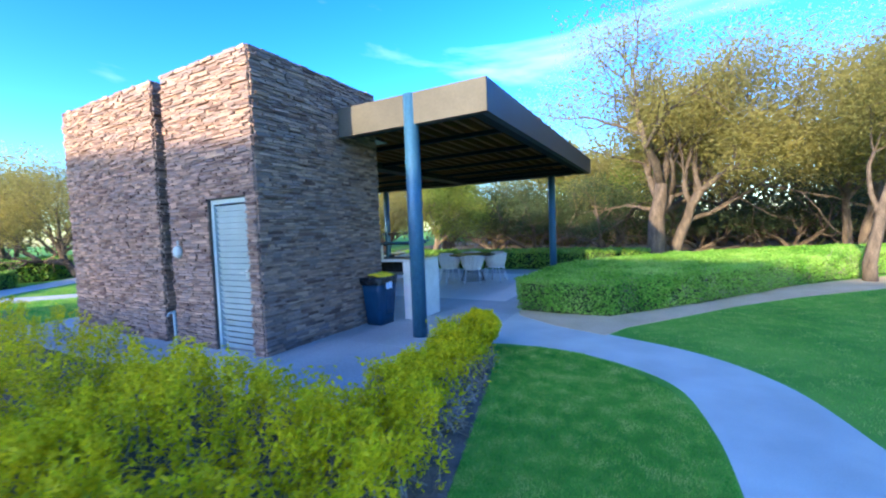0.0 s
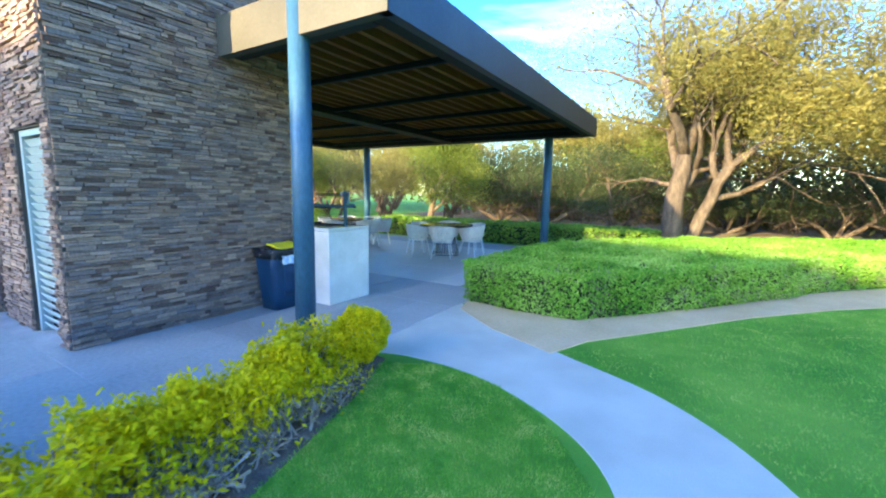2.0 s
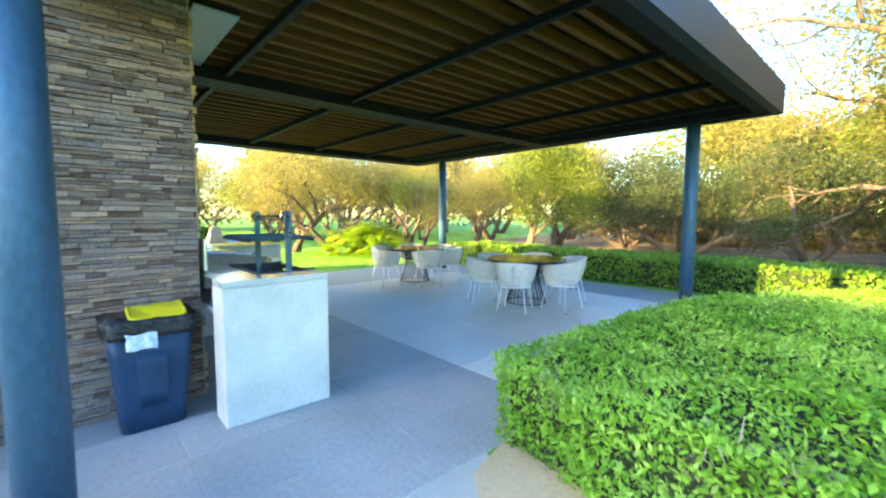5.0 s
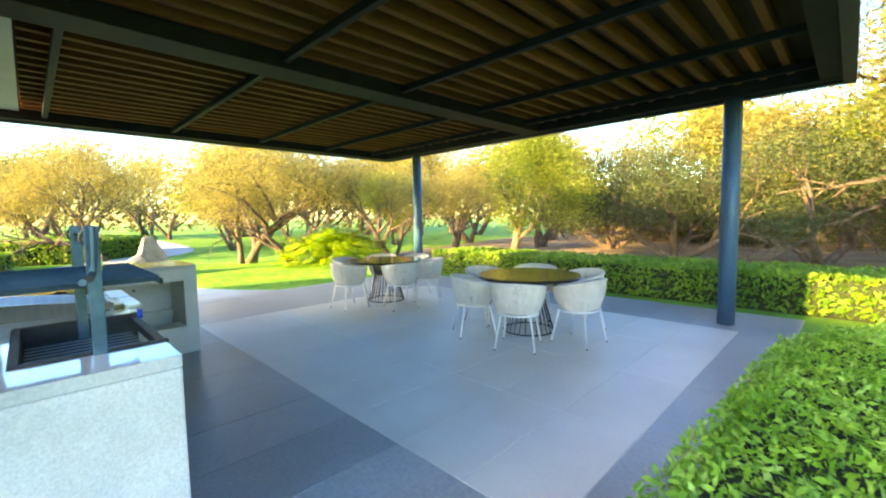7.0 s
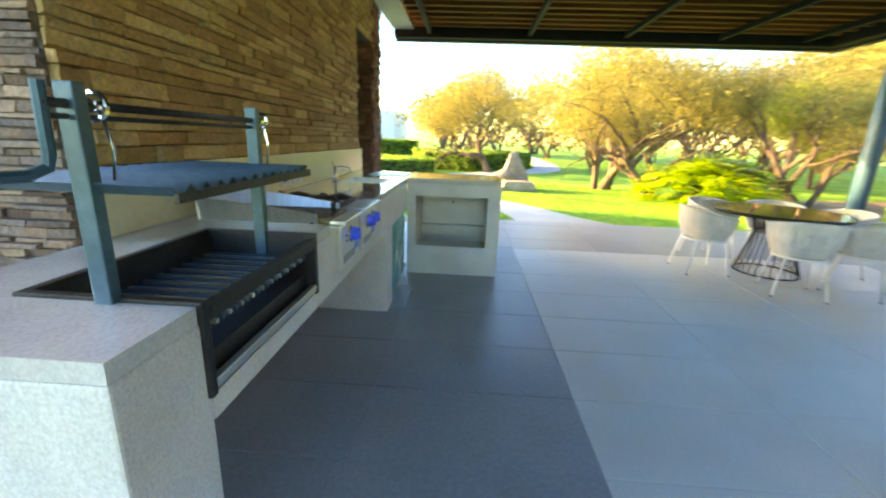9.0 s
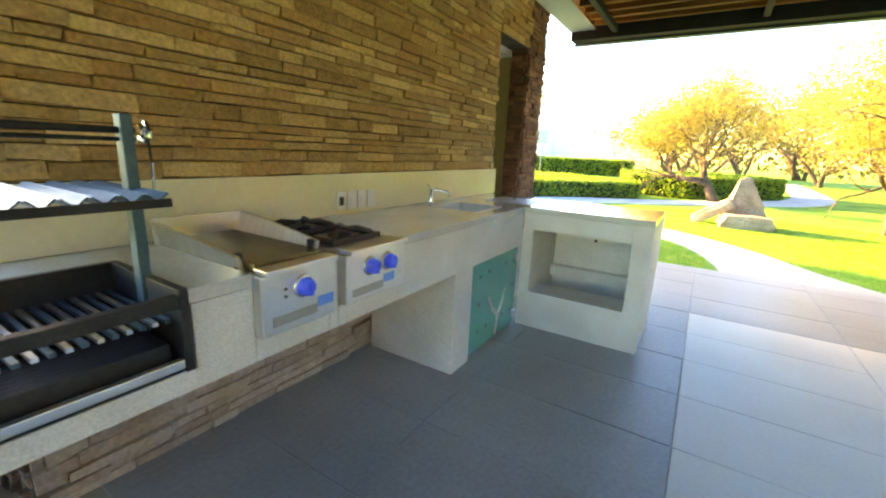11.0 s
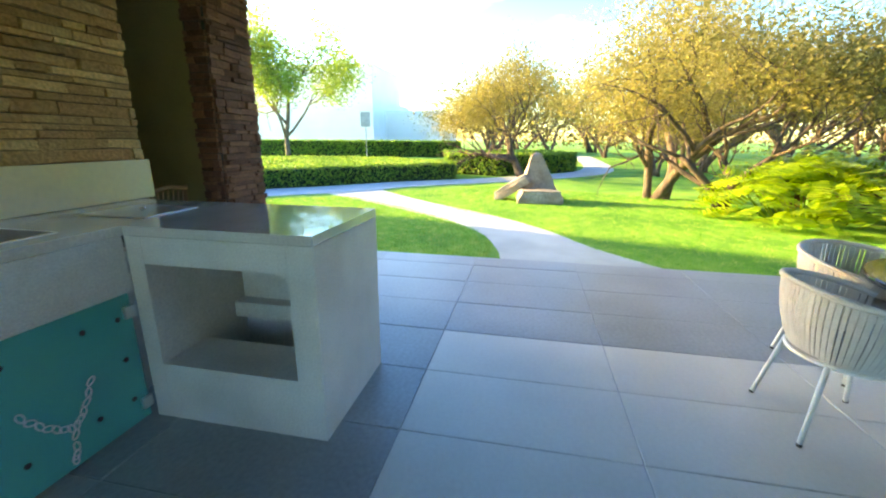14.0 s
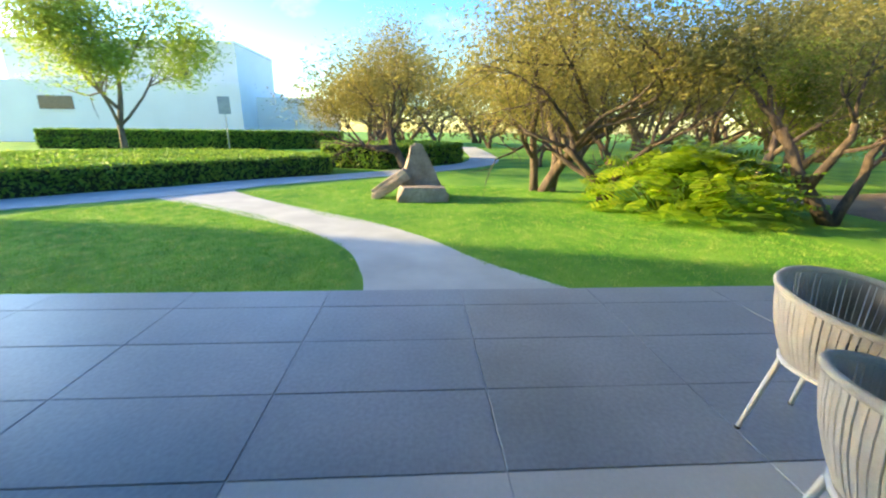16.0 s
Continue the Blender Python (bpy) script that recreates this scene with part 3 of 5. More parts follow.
part("fascia", channel((-4.35, RY0), (RX1 - 0.002, RY0), (0, -1)), M_FASCIA_LIT, canopy, "steel fascia in a painted sunlit tone")
part("fascia", channel((RX1, RY0 + 0.016), (RX1, RY1 - 0.016), (1, 0)), M_FASCIA_SHADED, canopy)
part("fascia", channel((RX0, RY1), (RX1 - 0.002, RY1), (0, 1)), M_FASCIA_SHADED, canopy)
part("fascia", channel((RX0, 6.27), (RX0, RY1 - 0.016), (-1, 0)), M_FASCIA_SHADED, canopy)
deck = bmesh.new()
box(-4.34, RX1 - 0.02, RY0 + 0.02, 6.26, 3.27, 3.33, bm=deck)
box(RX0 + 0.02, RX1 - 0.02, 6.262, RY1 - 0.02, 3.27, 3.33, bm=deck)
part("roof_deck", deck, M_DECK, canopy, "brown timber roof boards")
part("main_beam", box(-6.24, -5.88, 6.27, RY1 - 0.12, 2.985, 3.268, 0.008), M_STEEL, canopy, "deep dark steel beam")
part("edge_beam", box(RX0 + 0.02, RX1 - 0.02, RY1 - 0.30, RY1 - 0.115, 2.99, 3.268, 0.006), M_STEEL, canopy)
part("edge_beam", box(RX1 - 0.30, RX1 - 0.115, RY0 + 0.12, RY1 - 0.31, 2.99, 3.268, 0.006), M_STEEL, canopy)
part("edge_beam", box(RX0 + 0.115, RX0 + 0.28, 6.28, RY1 - 0.31, 2.99, 3.268, 0.006), M_STEEL, canopy)
part("edge_beam", box(-4.33, RX1 - 0.31, RY0 + 0.115, RY0 + 0.28, 2.99, 3.268, 0.006), M_STEEL, canopy)
for py in (6.86, 8.45, 9.93, 11.37, 12.6):
    for x0, x1 in ((RX0 + 0.29, -6.25), (-5.87, RX1 - 0.31)):
        part("purlin", box(x0, x1, py - 0.03, py + 0.03, 3.04, 3.115, 0.004), M_STEEL, canopy, "thin steel purlin")
sx = RX0 + 0.42
while sx < RX1 - 0.35:
    if not -6.32 < sx < -5.8:
        y0 = 6.62 if sx < -4.4 else RY0 + 0.29
        part("slat", box(sx - 0.035, sx + 0.035, y0, RY1 - 0.31, 3.118, 3.235, 0.004), M_WOOD, canopy)
    sx += 0.255
part("soffit_plate", box(RX0 + 0.29, -4.42, 6.265, 6.60, 3.10, 3.115), M_PLATE, canopy, "pale galvanised soffit strip along the wall")


def column(x, y, top):
    bm = tube([(x, y, 0.0), (x, y, top)], 0.105, 24)
    part("column", bm, M_COLUMN, canopy, "round painted steel column", True)


column(-3.08, 5.335, RZ1)
column(-3.06, 13.2, RZ0 + 0.02)
column(-9.31, 13.2, RZ0 + 0.02)

# ---- wooden chair in the passage ----
M_CHAIRWOOD = mat("varnished_wood", (0.30, 0.15, 0.055), (0.45, 0.24, 0.09), scale=6, fine=60, rough=0.5, bump=0.1, mottle=0.15, stretch=(1, 1, 0.2))
wch = thing("wooden_chair", "varnished slatted wooden chair standing in the passage", "chair")
for sx_ in (-0.19, 0.19):
    part("back_post", tube([(sx_, -0.16, 0.0), (sx_, -0.18, 0.45), (sx_, -0.25, 1.02)], 0.017, 8), M_CHAIRWOOD, wch, "", True)
    part("leg", tube([(sx_, 0.20, 0.0), (sx_, 0.19, 0.435)], 0.017, 8), M_CHAIRWOOD, wch, "", True)
part("top_rail", tube([(-0.19, -0.25, 1.0), (0, -0.27, 1.025), (0.19, -0.25, 1.0)], 0.016, 8), M_CHAIRWOOD, wch, "", True)
part("lower_rail", tube([(-0.19, -0.195, 0.55), (0.19, -0.195, 0.55)], 0.013, 8), M_CHAIRWOOD, wch, "", True)
for k in range(7):
    xs_ = -0.15 + 0.05 * k
    part("spindle", tube([(xs_, -0.197, 0.55), (xs_, -0.258, 1.01)], 0.008, 6), M_CHAIRWOOD, wch)
for k in range(6):
    part("seat_slat", box(-0.205, 0.205, -0.18 + 0.066 * k, -0.125 + 0.066 * k, 0.435, 0.455, 0.004), M_CHAIRWOOD, wch)
wch.matrix_basis = pose(-8.62, 5.66, 0.0, 0, 0, 180)

# ---- louvred service door ----
sdoor = thing("door_service", "grey-green metal louvred service door, shut", "door", kind="structure")
part("frame", join(join(box(DX0 + 0.002, DX0 + 0.06, BY0 + 0.03, BY0 + 0.13, 0.002, DH - 0.002, 0.004), box(DX1 - 0.06, DX1 - 0.002, BY0 + 0.03, BY0 + 0.13, 0.002, DH - 0.002, 0.004)),
                   box(DX0 + 0.06, DX1 - 0.06, BY0 + 0.03, BY0 + 0.13, DH - 0.06, DH - 0.002, 0.004)), M_LOUVRE, sdoor)
part("leaf", box(DX0 + 0.062, DX1 - 0.062, BY0 + 0.12, BY0 + 0.14, 0.01, DH - 0.062), M_STEEL, sdoor)
nz = 25
for i in range(nz):
    z = 0.06 + i * (DH - 0.18) / (nz - 1)
    part("louvre", box(DX0 + 0.064, DX1 - 0.064, -0.006, 0.006, -0.042, 0.042, 0.002, m=Matrix.Translation((0, BY0 + 0.075, z)) @ Matrix.Rotation(radians(32), 4, "X")), M_LOUVRE, sdoor)
part("handle", join(box(DX1 - 0.10, DX1 - 0.075, BY0 + 0.0, BY0 + 0.03, 0.98, 1.10, 0.006), tube([(DX1 - 0.088, BY0 + 0.01, 1.06), (DX1 - 0.088, BY0 - 0.02, 1.06), (DX1 - 0.17, BY0 - 0.02, 1.06)], 0.008)), M_INOX, sdoor, "small steel lever")

# ---- outdoor kitchen counter ----
CX0, CX1, CY0, CY1, CT = -8.05, -3.65, 6.262, 6.96, 1.02
counter = thing("kitchen_counter", "long L-shaped pale terrazzo concrete outdoor kitchen counter", "counter")
GX0, GX1, GYB = -4.66, -3.90, 6.50
top = bmesh.new()
SX0, SX1, SY0, SY1 = -7.12, -6.70, 6.44, 6.84
for b in ((GX1, CX1, 6.20, CY1), (GX0, GX1, CY0, GYB), (-4.86, GX0, CY0, CY1), (-5.19, -4.86, CY0, 6.34), (-5.24, -5.19, CY0, CY1), (-5.63, -5.24, CY0, 6.34),
          (SX1, -5.63, CY0, CY1), (SX0, SX1, CY0, SY0), (SX0, SX1, SY1, CY1), (-7.30, SX0, CY0, CY1), (CX0, -7.30, CY0, 7.93)):
    box(*b, 0.975, CT, bm=top)
bmesh.ops.remove_doubles(top, verts=top.verts, dist=0.0005)
part("worktop", top, M_TOP, counter, "polished grey terrazzo worktop")
part("pedestal", box(-3.92, CX1, 6.20, CY1, 0.0, 0.973, 0.008), M_CONC, counter, "solid pale speckled concrete end block")
for x0, x1, z1 in ((GX0 - 0.002, -3.922, 0.77), (-4.86, GX0 - 0.004, 0.973), (-5.19, -4.862, 0.79), (-5.24, -5.192, 0.973), (-5.63, -5.242, 0.79), (-7.29, -5.632, 0.973)):
    part("front_panel", box(x0, x1, 6.90, CY1, 0.70, z1), M_CONC, counter, "deep pale concrete front edge")
part("underside_slab", box(-7.29, -3.922, 6.262, 6.898, 0.70, 0.74), M_CONC, counter)
part("support_leg", box(-6.45, -6.22, 6.262, CY1 - 0.002, 0.0, 0.698, 0.006), M_CONC, counter)
RXF, RXB = -7.30, CX0
for b in ((RXB, RXF, 6.962, 7.05, 0.0, 0.973), (RXB, RXF, 7.80, 7.93, 0.0, 0.973), (RXB, RXF, 7.051, 7.799, 0.84, 0.973), (-7.60, RXF, 7.051, 7.799, 0.0, 0.31), (RXB + 0.101, -7.601, 7.051, 7.799, 0.0, 0.02),
          (RXB, RXB + 0.1, 7.051, 7.799, 0.0, 0.839), (RXB, RXF, 6.262, 6.70, 0.0, 0.70)):
    part("cabinet_panel", box(*b), M_CONC, counter, "pale concrete slab of the niche cabinet")
part("niche_ledge", box(RXB + 0.102, RXB + 0.20, 7.052, 7.798, 0.33, 0.43, 0.005), M_CONC, counter)
part("drain_pipe", tube([(RXB + 0.10, 7.42, 0.70), (RXB + 0.125, 7.42, 0.70)], 0.013, 12), M_BLACK, counter)

gd = thing("glass_door", "frosted teal glass cabinet door tied with a chain", "door")
part("pane", box(-7.285, -6.46, 6.925, 6.937, 0.015, 0.69, 0.002), M_GLASS, gd)
for hz in (0.60, 0.10):
    part("hinge", box(-7.295, -7.24, 6.936, 6.955, hz - 0.03, hz + 0.03, 0.004), M_INOX, gd, "steel glass hinge")
for dx, dz in ((-7.21, 0.58), (-7.05, 0.59), (-6.75, 0.59), (-6.61, 0.58), (-7.21, 0.37), (-7.21, 0.15), (-7.04, 0.16), (-6.75, 0.16), (-6.61, 0.37), (-6.61, 0.16)):
    part("vent_hole", tube([(dx, 6.936, dz), (dx, 6.940, dz)], 0.0125, 10), M_BLACK, gd)


def link(x, y, z, rot):
    return tube([Vector((0.022 * math.cos(a), 0, 0.012 * math.sin(a))) for a in [k * math.tau / 10 for k in range(10)]], 0.0033, 5, closed=True), Matrix.Translation((x, y, z)) @ Matrix.Rotation(rot, 4, "Y")


for (xa, za), (xb, zb) in (((-6.75, 0.39), (-6.93, 0.20)), ((-7.04, 0.39), (-6.93, 0.20)), ((-6.93, 0.20), (-6.90, 0.05))):
    n_ = int(math.hypot(xb - xa, zb - za) / 0.033)
    for i in range(n_):
        t_ = (i + 0.5) / n_
        lb_, lm_ = link(xa + (xb - xa) * t_, 6.948, za + (zb - za) * t_ - 0.03 * math.sin(math.pi * t_), math.atan2(zb - za, -(xb - xa)) + (0.3 if i % 2 else -0.3))
        bmesh.ops.transform(lb_, matrix=lm_, verts=lb_.verts)
        part("chain_link", lb_, M_CHAIN, gd)

splash = tagged(obj("backsplash", box(-8.16, -4.37, 6.252, 6.272, CT + 0.002, 1.275, 0.003), M_SPLASH), "polished cream stone backsplash along the wall", "backsplash", kind="structure")

# sink and taps
sink = thing("sink", "small stainless steel sink let into the worktop", "sink")
sb = bmesh.new()
box(SX0 + 0.004, SX1 - 0.004, SY0 + 0.004, SY1 - 0.004, 0.86, 0.87, bm=sb)
for b in ((SX0 + 0.002, SX0 + 0.012, SY0 + 0.002, SY1 - 0.002), (SX1 - 0.012, SX1 - 0.002, SY0 + 0.002, SY1 - 0.002), (SX0 + 0.012, SX1 - 0.012, SY0 + 0.002, SY0 + 0.012), (SX0 + 0.012, SX1 - 0.012, SY1 - 0.012, SY1 - 0.002)):
    box(*b, 0.87, 1.024, bm=sb)
part("bowl", sb, M_INOX, sink)
part("drain", lathe([(0.03, 0), (0.03, 0.004), (0.02, 0.006)], 16), M_CHROME, sink).location = ((SX0 + SX1) / 2, (SY0 + SY1) / 2, 0.871)
tap = thing("tap", "short chrome tap beside the sink", "tap")
part("base", lathe([(0.022, 0), (0.022, 0.03), (0.014, 0.05), (0.014, 0.12)], 16), M_CHROME, tap, "", True).location = (-6.80, 6.36, CT)
part("spout", tube([(-6.80, 6.36, CT + 0.11), (-6.82, 6.40, CT + 0.12), (-6.86, 6.48, CT + 0.105), (-6.865, 6.49, CT + 0.07)], 0.010, 10), M_CHROME, tap, "", True)
part("lever", tube([(-6.80, 6.36, CT + 0.12), (-6.78, 6.34, CT + 0.16)], 0.006, 8), M_CHROME, tap, "", True)
cov = thing("ice_well", "flush steel lid of an ice well in the worktop", "lid")
part("lid", box(-7.82, -7.46, 6.52, 6.92, CT + 0.001, CT + 0.008, 0.003), M_INOX, cov)
part("knob", lathe([(0.012, 0), (0.016, 0.015), (0.0, 0.018)], 14), M_CHROME, cov, "", True).location = (-7.64, 6.72, CT + 0.008)

for i in range(4):
    pl = thing("wall_socket" if i == 0 else "switch_plate", "white plastic socket with a dark insert on the backsplash" if i == 0 else "blank white plastic switch plate on the backsplash", "socket" if i == 0 else "switch", "plates on the backsplash")
    cx_ = -5.92 - 0.092 * i
    part("plate", box(cx_ - 0.038, cx_ + 0.038, 6.273, 6.283, 1.05, 1.165, 0.004), M_WHITE, pl)
    part("insert", box(cx_ - 0.018, cx_ + 0.018, 6.284, 6.288, 1.08, 1.135, 0.002), M_BLACK if i == 0 else M_WHITE, pl)

# ---- charcoal grill ----
grill = thing("charcoal_grill", "black iron charcoal grill with raised cooking rack on two posts", "grill")
for b in ((GX0 + 0.004, GX0 + 0.03, GYB + 0.004, CY1 + 0.012, 0.772, 1.028), (GX1 - 0.03, GX1 - 0.004, GYB + 0.004, CY1 + 0.012, 0.772, 1.028),
          (GX0 + 0.031, GX1 - 0.031, GYB + 0.004, GYB + 0.03, 0.772, 1.028), (GX0 + 0.031, GX1 - 0.031, GYB + 0.031, CY1, 0.772, 0.784)):
    part("firebox_plate", box(*b, 0.003), M_BLACK, grill, "sooty black steel plate")
part("front_rail", box(GX0 + 0.032, GX1 - 0.032, CY1 - 0.02, CY1 + 0.014, 0.972, 1.012, 0.004), M_BLACK, grill)
part("lower_rail", box(GX0 + 0.032, GX1 - 0.032, CY1 - 0.012, CY1 + 0.012, 0.786, 0.815, 0.004), M_INOX, grill, "bare steel ash lip")
part("ash_drawer", box(GX0 + 0.05, GX1 - 0.05, CY1 - 0.20, CY1 - 0.03, 0.788, 0.86, 0.004), M_BLACK, grill)
for i in range(22):
    gx = GX0 + 0.05 + i * (GX1 - GX0 - 0.10) / 21
    part("grate_bar", box(gx - 0.007, gx + 0.007, GYB + 0.035, CY1 - 0.025, 0.925, 0.937, m=Matrix.Identity(4)), M_INOX if i % 2 else M_IRON_BLUE, grill)
for px in (-3.90, -4.635):
    part("post", box(px - 0.016, px + 0.016, 6.728, 6.772, 0.79, 1.505, 0.004), M_IRON_BLUE, grill, "grey-green square steel post")
    part("chain_wheel", tube([(px - 0.05, 6.75 + 0.03 * math.cos(a), 1.46 + 0.03 * math.sin(a)) for a in [k * math.tau / 12 for k in range(12)]], 0.007, 6, closed=True), M_CHROME, grill)
    part("wheel_hub", tube([(px - 0.065, 6.75, 1.46), (px - 0.035, 6.75, 1.46)], 0.016, 10), M_CHROME, grill)
    part("lift_chain", tube([(px - 0.05, 6.765, 1.45), (px - 0.05, 6.78, 1.37), (px - 0.05, 6.77, 1.285)], 0.004, 6), M_CHROME, grill)
part("lift_shaft", tube([(-3.83, 6.75, 1.46), (-4.66, 6.75, 1.46)], 0.010, 10), M_BLACK, grill, "", True)
part("shaft_guard", tube([(-3.83, 6.75, 1.435), (-4.66, 6.75, 1.435)], 0.006, 8), M_BLACK, grill, "", True)
part("crank", tube([(-3.835, 6.75, 1.50), (-3.835, 6.745, 1.36), (-3.832, 6.74, 1.335), (-3.80, 6.73, 1.32), (-3.68, 6.70, 1.32)], 0.012, 8), M_IRON_BLUE, grill, "bent steel crank handle")
for i in range(13):
    gx = -4.645 + 0.029 + i * 0.058
    rack = bmesh.new()
    vs = []
    for y in (6.47, 6.95):
        vs.append([rack.verts.new((gx + dx, y, 1.285 + dz)) for dx, dz in ((-0.027, 0.012), (0.0, -0.012), (0.027, 0.012), (0.024, 0.016), (0.0, -0.006), (-0.024, 0.016))])
    for k in range(6):
        rack.faces.new((vs[0][k], vs[0][(k + 1) % 6], vs[1][(k + 1) % 6], vs[1][k]))
    rack.faces.new(vs[0])
    rack.faces.new(vs[1][::-1])
    bmesh.ops.recalc_face_normals(rack, faces=rack.faces[:])
    part("rack_channel", rack, M_IRON_BLUE, grill, "V-shaped channel of the raised rack")
for ry in (6.957, 6.463):
    part("rack_rim", box(-4.645, -3.89, ry - 0.006, ry + 0.006, 1.262, 1.285, 0.002), M_BLACK, grill)

# ---- griddle and burner ----
gr = thing("gas_griddle", "stainless gas griddle with a splash guard and film-wrapped knob", "griddle")
part("front_panel", box(-5.188, -4.862, 6.93, 7.005, 0.795, 1.012, 0.006), M_INOX, gr)
part("body", box(-5.186, -4.864, 6.345, 6.925, 0.80, 1.015), M_INOX, gr)
part("plate", box(-5.17, -4.88, 6.36, 6.95, 1.016, 1.045, 0.004), mat("seasoned_griddle_plate", (0.11, 0.075, 0.025), (0.24, 0.17, 0.06), scale=5, rough=0.22, metal=0.5), gr, "oily brown steel plate")


def guard(x, out):
    """A side plate, tall at the back and low at the front, flaring outwards."""
    bm = bmesh.new()
    rows = []
    for y, zt in ((6.358, 1.125), (6.60, 1.105), (6.90, 1.068)):
        fl = 0.35 * (zt - 1.02) * out
        rows.append([bm.verts.new(c) for c in ((x, y, 1.018), (x + fl, y, zt), (x + fl - 0.014 * out, y, zt), (x - 0.014 * out, y, 1.018))])
    for p, q in zip(rows, rows[1:]):
        for k in range(4):
            bm.faces.new((p[k], p[(k + 1) % 4], q[(k + 1) % 4], q[k]))
    bm.faces.new(rows[0])
    bm.faces.new(rows[-1][::-1])
    bmesh.ops.recalc_face_normals(bm, faces=bm.faces[:])
    return bm


part("side_guard", guard(-5.187, -1), M_INOX, gr, "flared steel side guard")
part("side_guard", guard(-4.863, 1), M_INOX, gr, "flared steel side guard")
part("back_guard", box(-5.21, -4.84, 6.343, 6.357, 1.02, 1.13, 0.002), M_INOX, gr)
part("grease_tray", box(-5.18, -4.87, 6.955, 7.03, 1.016, 1.036, 0.004), M_INOX, gr)
bu = thing("gas_burner", "stainless two-ring gas burner with black iron grate", "burner")
part("front_panel", box(-5.628, -5.242, 6.93, 7.005, 0.80, 1.012, 0.006), M_INOX, bu)
part("body", box(-5.626, -5.244, 6.345, 6.925, 0.80, 1.026), M_INOX, bu)
part("grease_tray", box(-5.62, -5.25, 6.93, 7.03, 1.014, 1.034, 0.004), M_INOX, bu)
M_CAST = mat("rusty_cast_iron", (0.030, 0.018, 0.014), (0.075, 0.045, 0.035), scale=14, fine=90, rough=0.6, bump=0.4, mottle=0.3)
for y in (6.50, 6.76):
    rim = bmesh.new()
    for dx, dy, wx, wy in ((0, 0.118, 0.150, 0.010), (0, -0.118, 0.150, 0.010), (0.140, 0, 0.010, 0.107), (-0.140, 0, 0.010, 0.107)):
        box(-5.435 + dx - wx, -5.435 + dx + wx, y + dy - wy, y + dy + wy, 1.027, 1.050, bm=rim)
    part("grate_frame", rim, M_CAST, bu)
    for q in range(4):
        aa = radians(38 + 90 * q + (q % 2) * 14)
        u_, v_ = Vector((math.cos(aa), math.sin(aa), 0)), Vector((-math.sin(aa), math.cos(aa), 0))
        arm = tube([Vector((-5.435, y, 1.066)) + u_ * 0.032, Vector((-5.435, y, 1.068)) + u_ * 0.09 + v_ * 0.006, Vector((-5.435, y, 1.050)) + u_ * 0.155], [0.010, 0.013, 0.011], 6)
        part("grate_arm", arm, M_CAST, bu)
for y in (6.49, 6.77):
    part("burner_ring", lathe([(0.05, 0), (0.055, 0.014), (0.03, 0.02)], 18), M_BLACK, bu).location = (-5.435, y, 1.027)


def knob(parent, x, z):
    m = Matrix.Translation((x, 7.0055, z)) @ Matrix.Rotation(radians(-90), 4, "X")
    k = lathe([(0.034, 0.006), (0.036, 0.012), (0.031, 0.034), (0.024, 0.042), (0.012, 0.044)], 9)
    for v in k.verts:
        v.co *= 1 + 0.10 * noise.noise(v.co * 60)
    box(-0.007, 0.007, -0.028, 0.028, 0.040, 0.050, 0.003, bm=k)
    bmesh.ops.transform(k, matrix=m, verts=k.verts)
    kn = part("knob", k, M_BLUE, parent, "knob in crumpled bright blue film")
    r = lathe([(0.044, 0), (0.044, 0.004), (0.038, 0.008), (0.033, 0.008)], 24)
    bmesh.ops.transform(r, matrix=m, verts=r.verts)
    part("bezel", r, M_CHROME, kn, "chrome ring", True)


for bx_, bz_ in ((-4.955, 0.952), (-4.955, 0.925)):
    part("screw", tube([(bx_, 7.005, bz_), (bx_, 7.009, bz_)], 0.006, 10), M_BLACK, gr)
for x0_, x1_ in ((-5.190, -5.169), (-4.881, -4.860)):
    part("guard_cap", box(x0_, x1_, 6.861, 6.885, 1.016, 1.074, 0.003), M_BLACK, gr)
knob(gr, -5.03, 0.945)
knob(bu, -5.385, 0.945)
knob(bu, -5.50, 0.945)
for p, x in ((gr, -4.90), (bu, -5.28)):
    part("name_plate", box(x - 0.19, x, 7.0055, 7.008, 0.825, 0.86), M_GREYLABEL, p)
    part("sticker", box(x - 0.27, x - 0.195, 7.0055, 7.008, 0.845, 0.885), M_STICKER, p, "light blue sticker")

# ---- litter bin ----
bin_ = thing("litter_bin", "navy plastic litter bin lined with a black bag", "bin")
BXc, BYc = -4.16, 5.84


def rounded(w0, d0, w1, d1, z0, z1, r=0.07, steps=6, bm=None):
    bm = bm or bmesh.new()
    rings = []
    for k in range(5):
        t = k / 4
        w, d, z = w0 + (w1 - w0) * t, d0 + (d1 - d0) * t, z0 + (z1 - z0) * t
        ring = []
        for cxs, cys, a0 in ((1, 1, 0), (-1, 1, 90), (-1, -1, 180), (1, -1, 270)):
            for s in range(steps + 1):
                a = radians(a0 + 90 * s / steps)
                ring.append(bm.verts.new((cxs * (w / 2 - r) + r * math.cos(a), cys * (d / 2 - r) + r * math.sin(a), z)))
        rings.append(ring)
    n = len(rings[0])
    for a, b in zip(rings, rings[1:]):
        for k in range(n):
            bm.faces.new((a[k], a[(k + 1) % n], b[(k + 1) % n], b[k]))
    bm.faces.new(rings[0][::-1])
    bm.faces.new(rings[-1])
    return bm


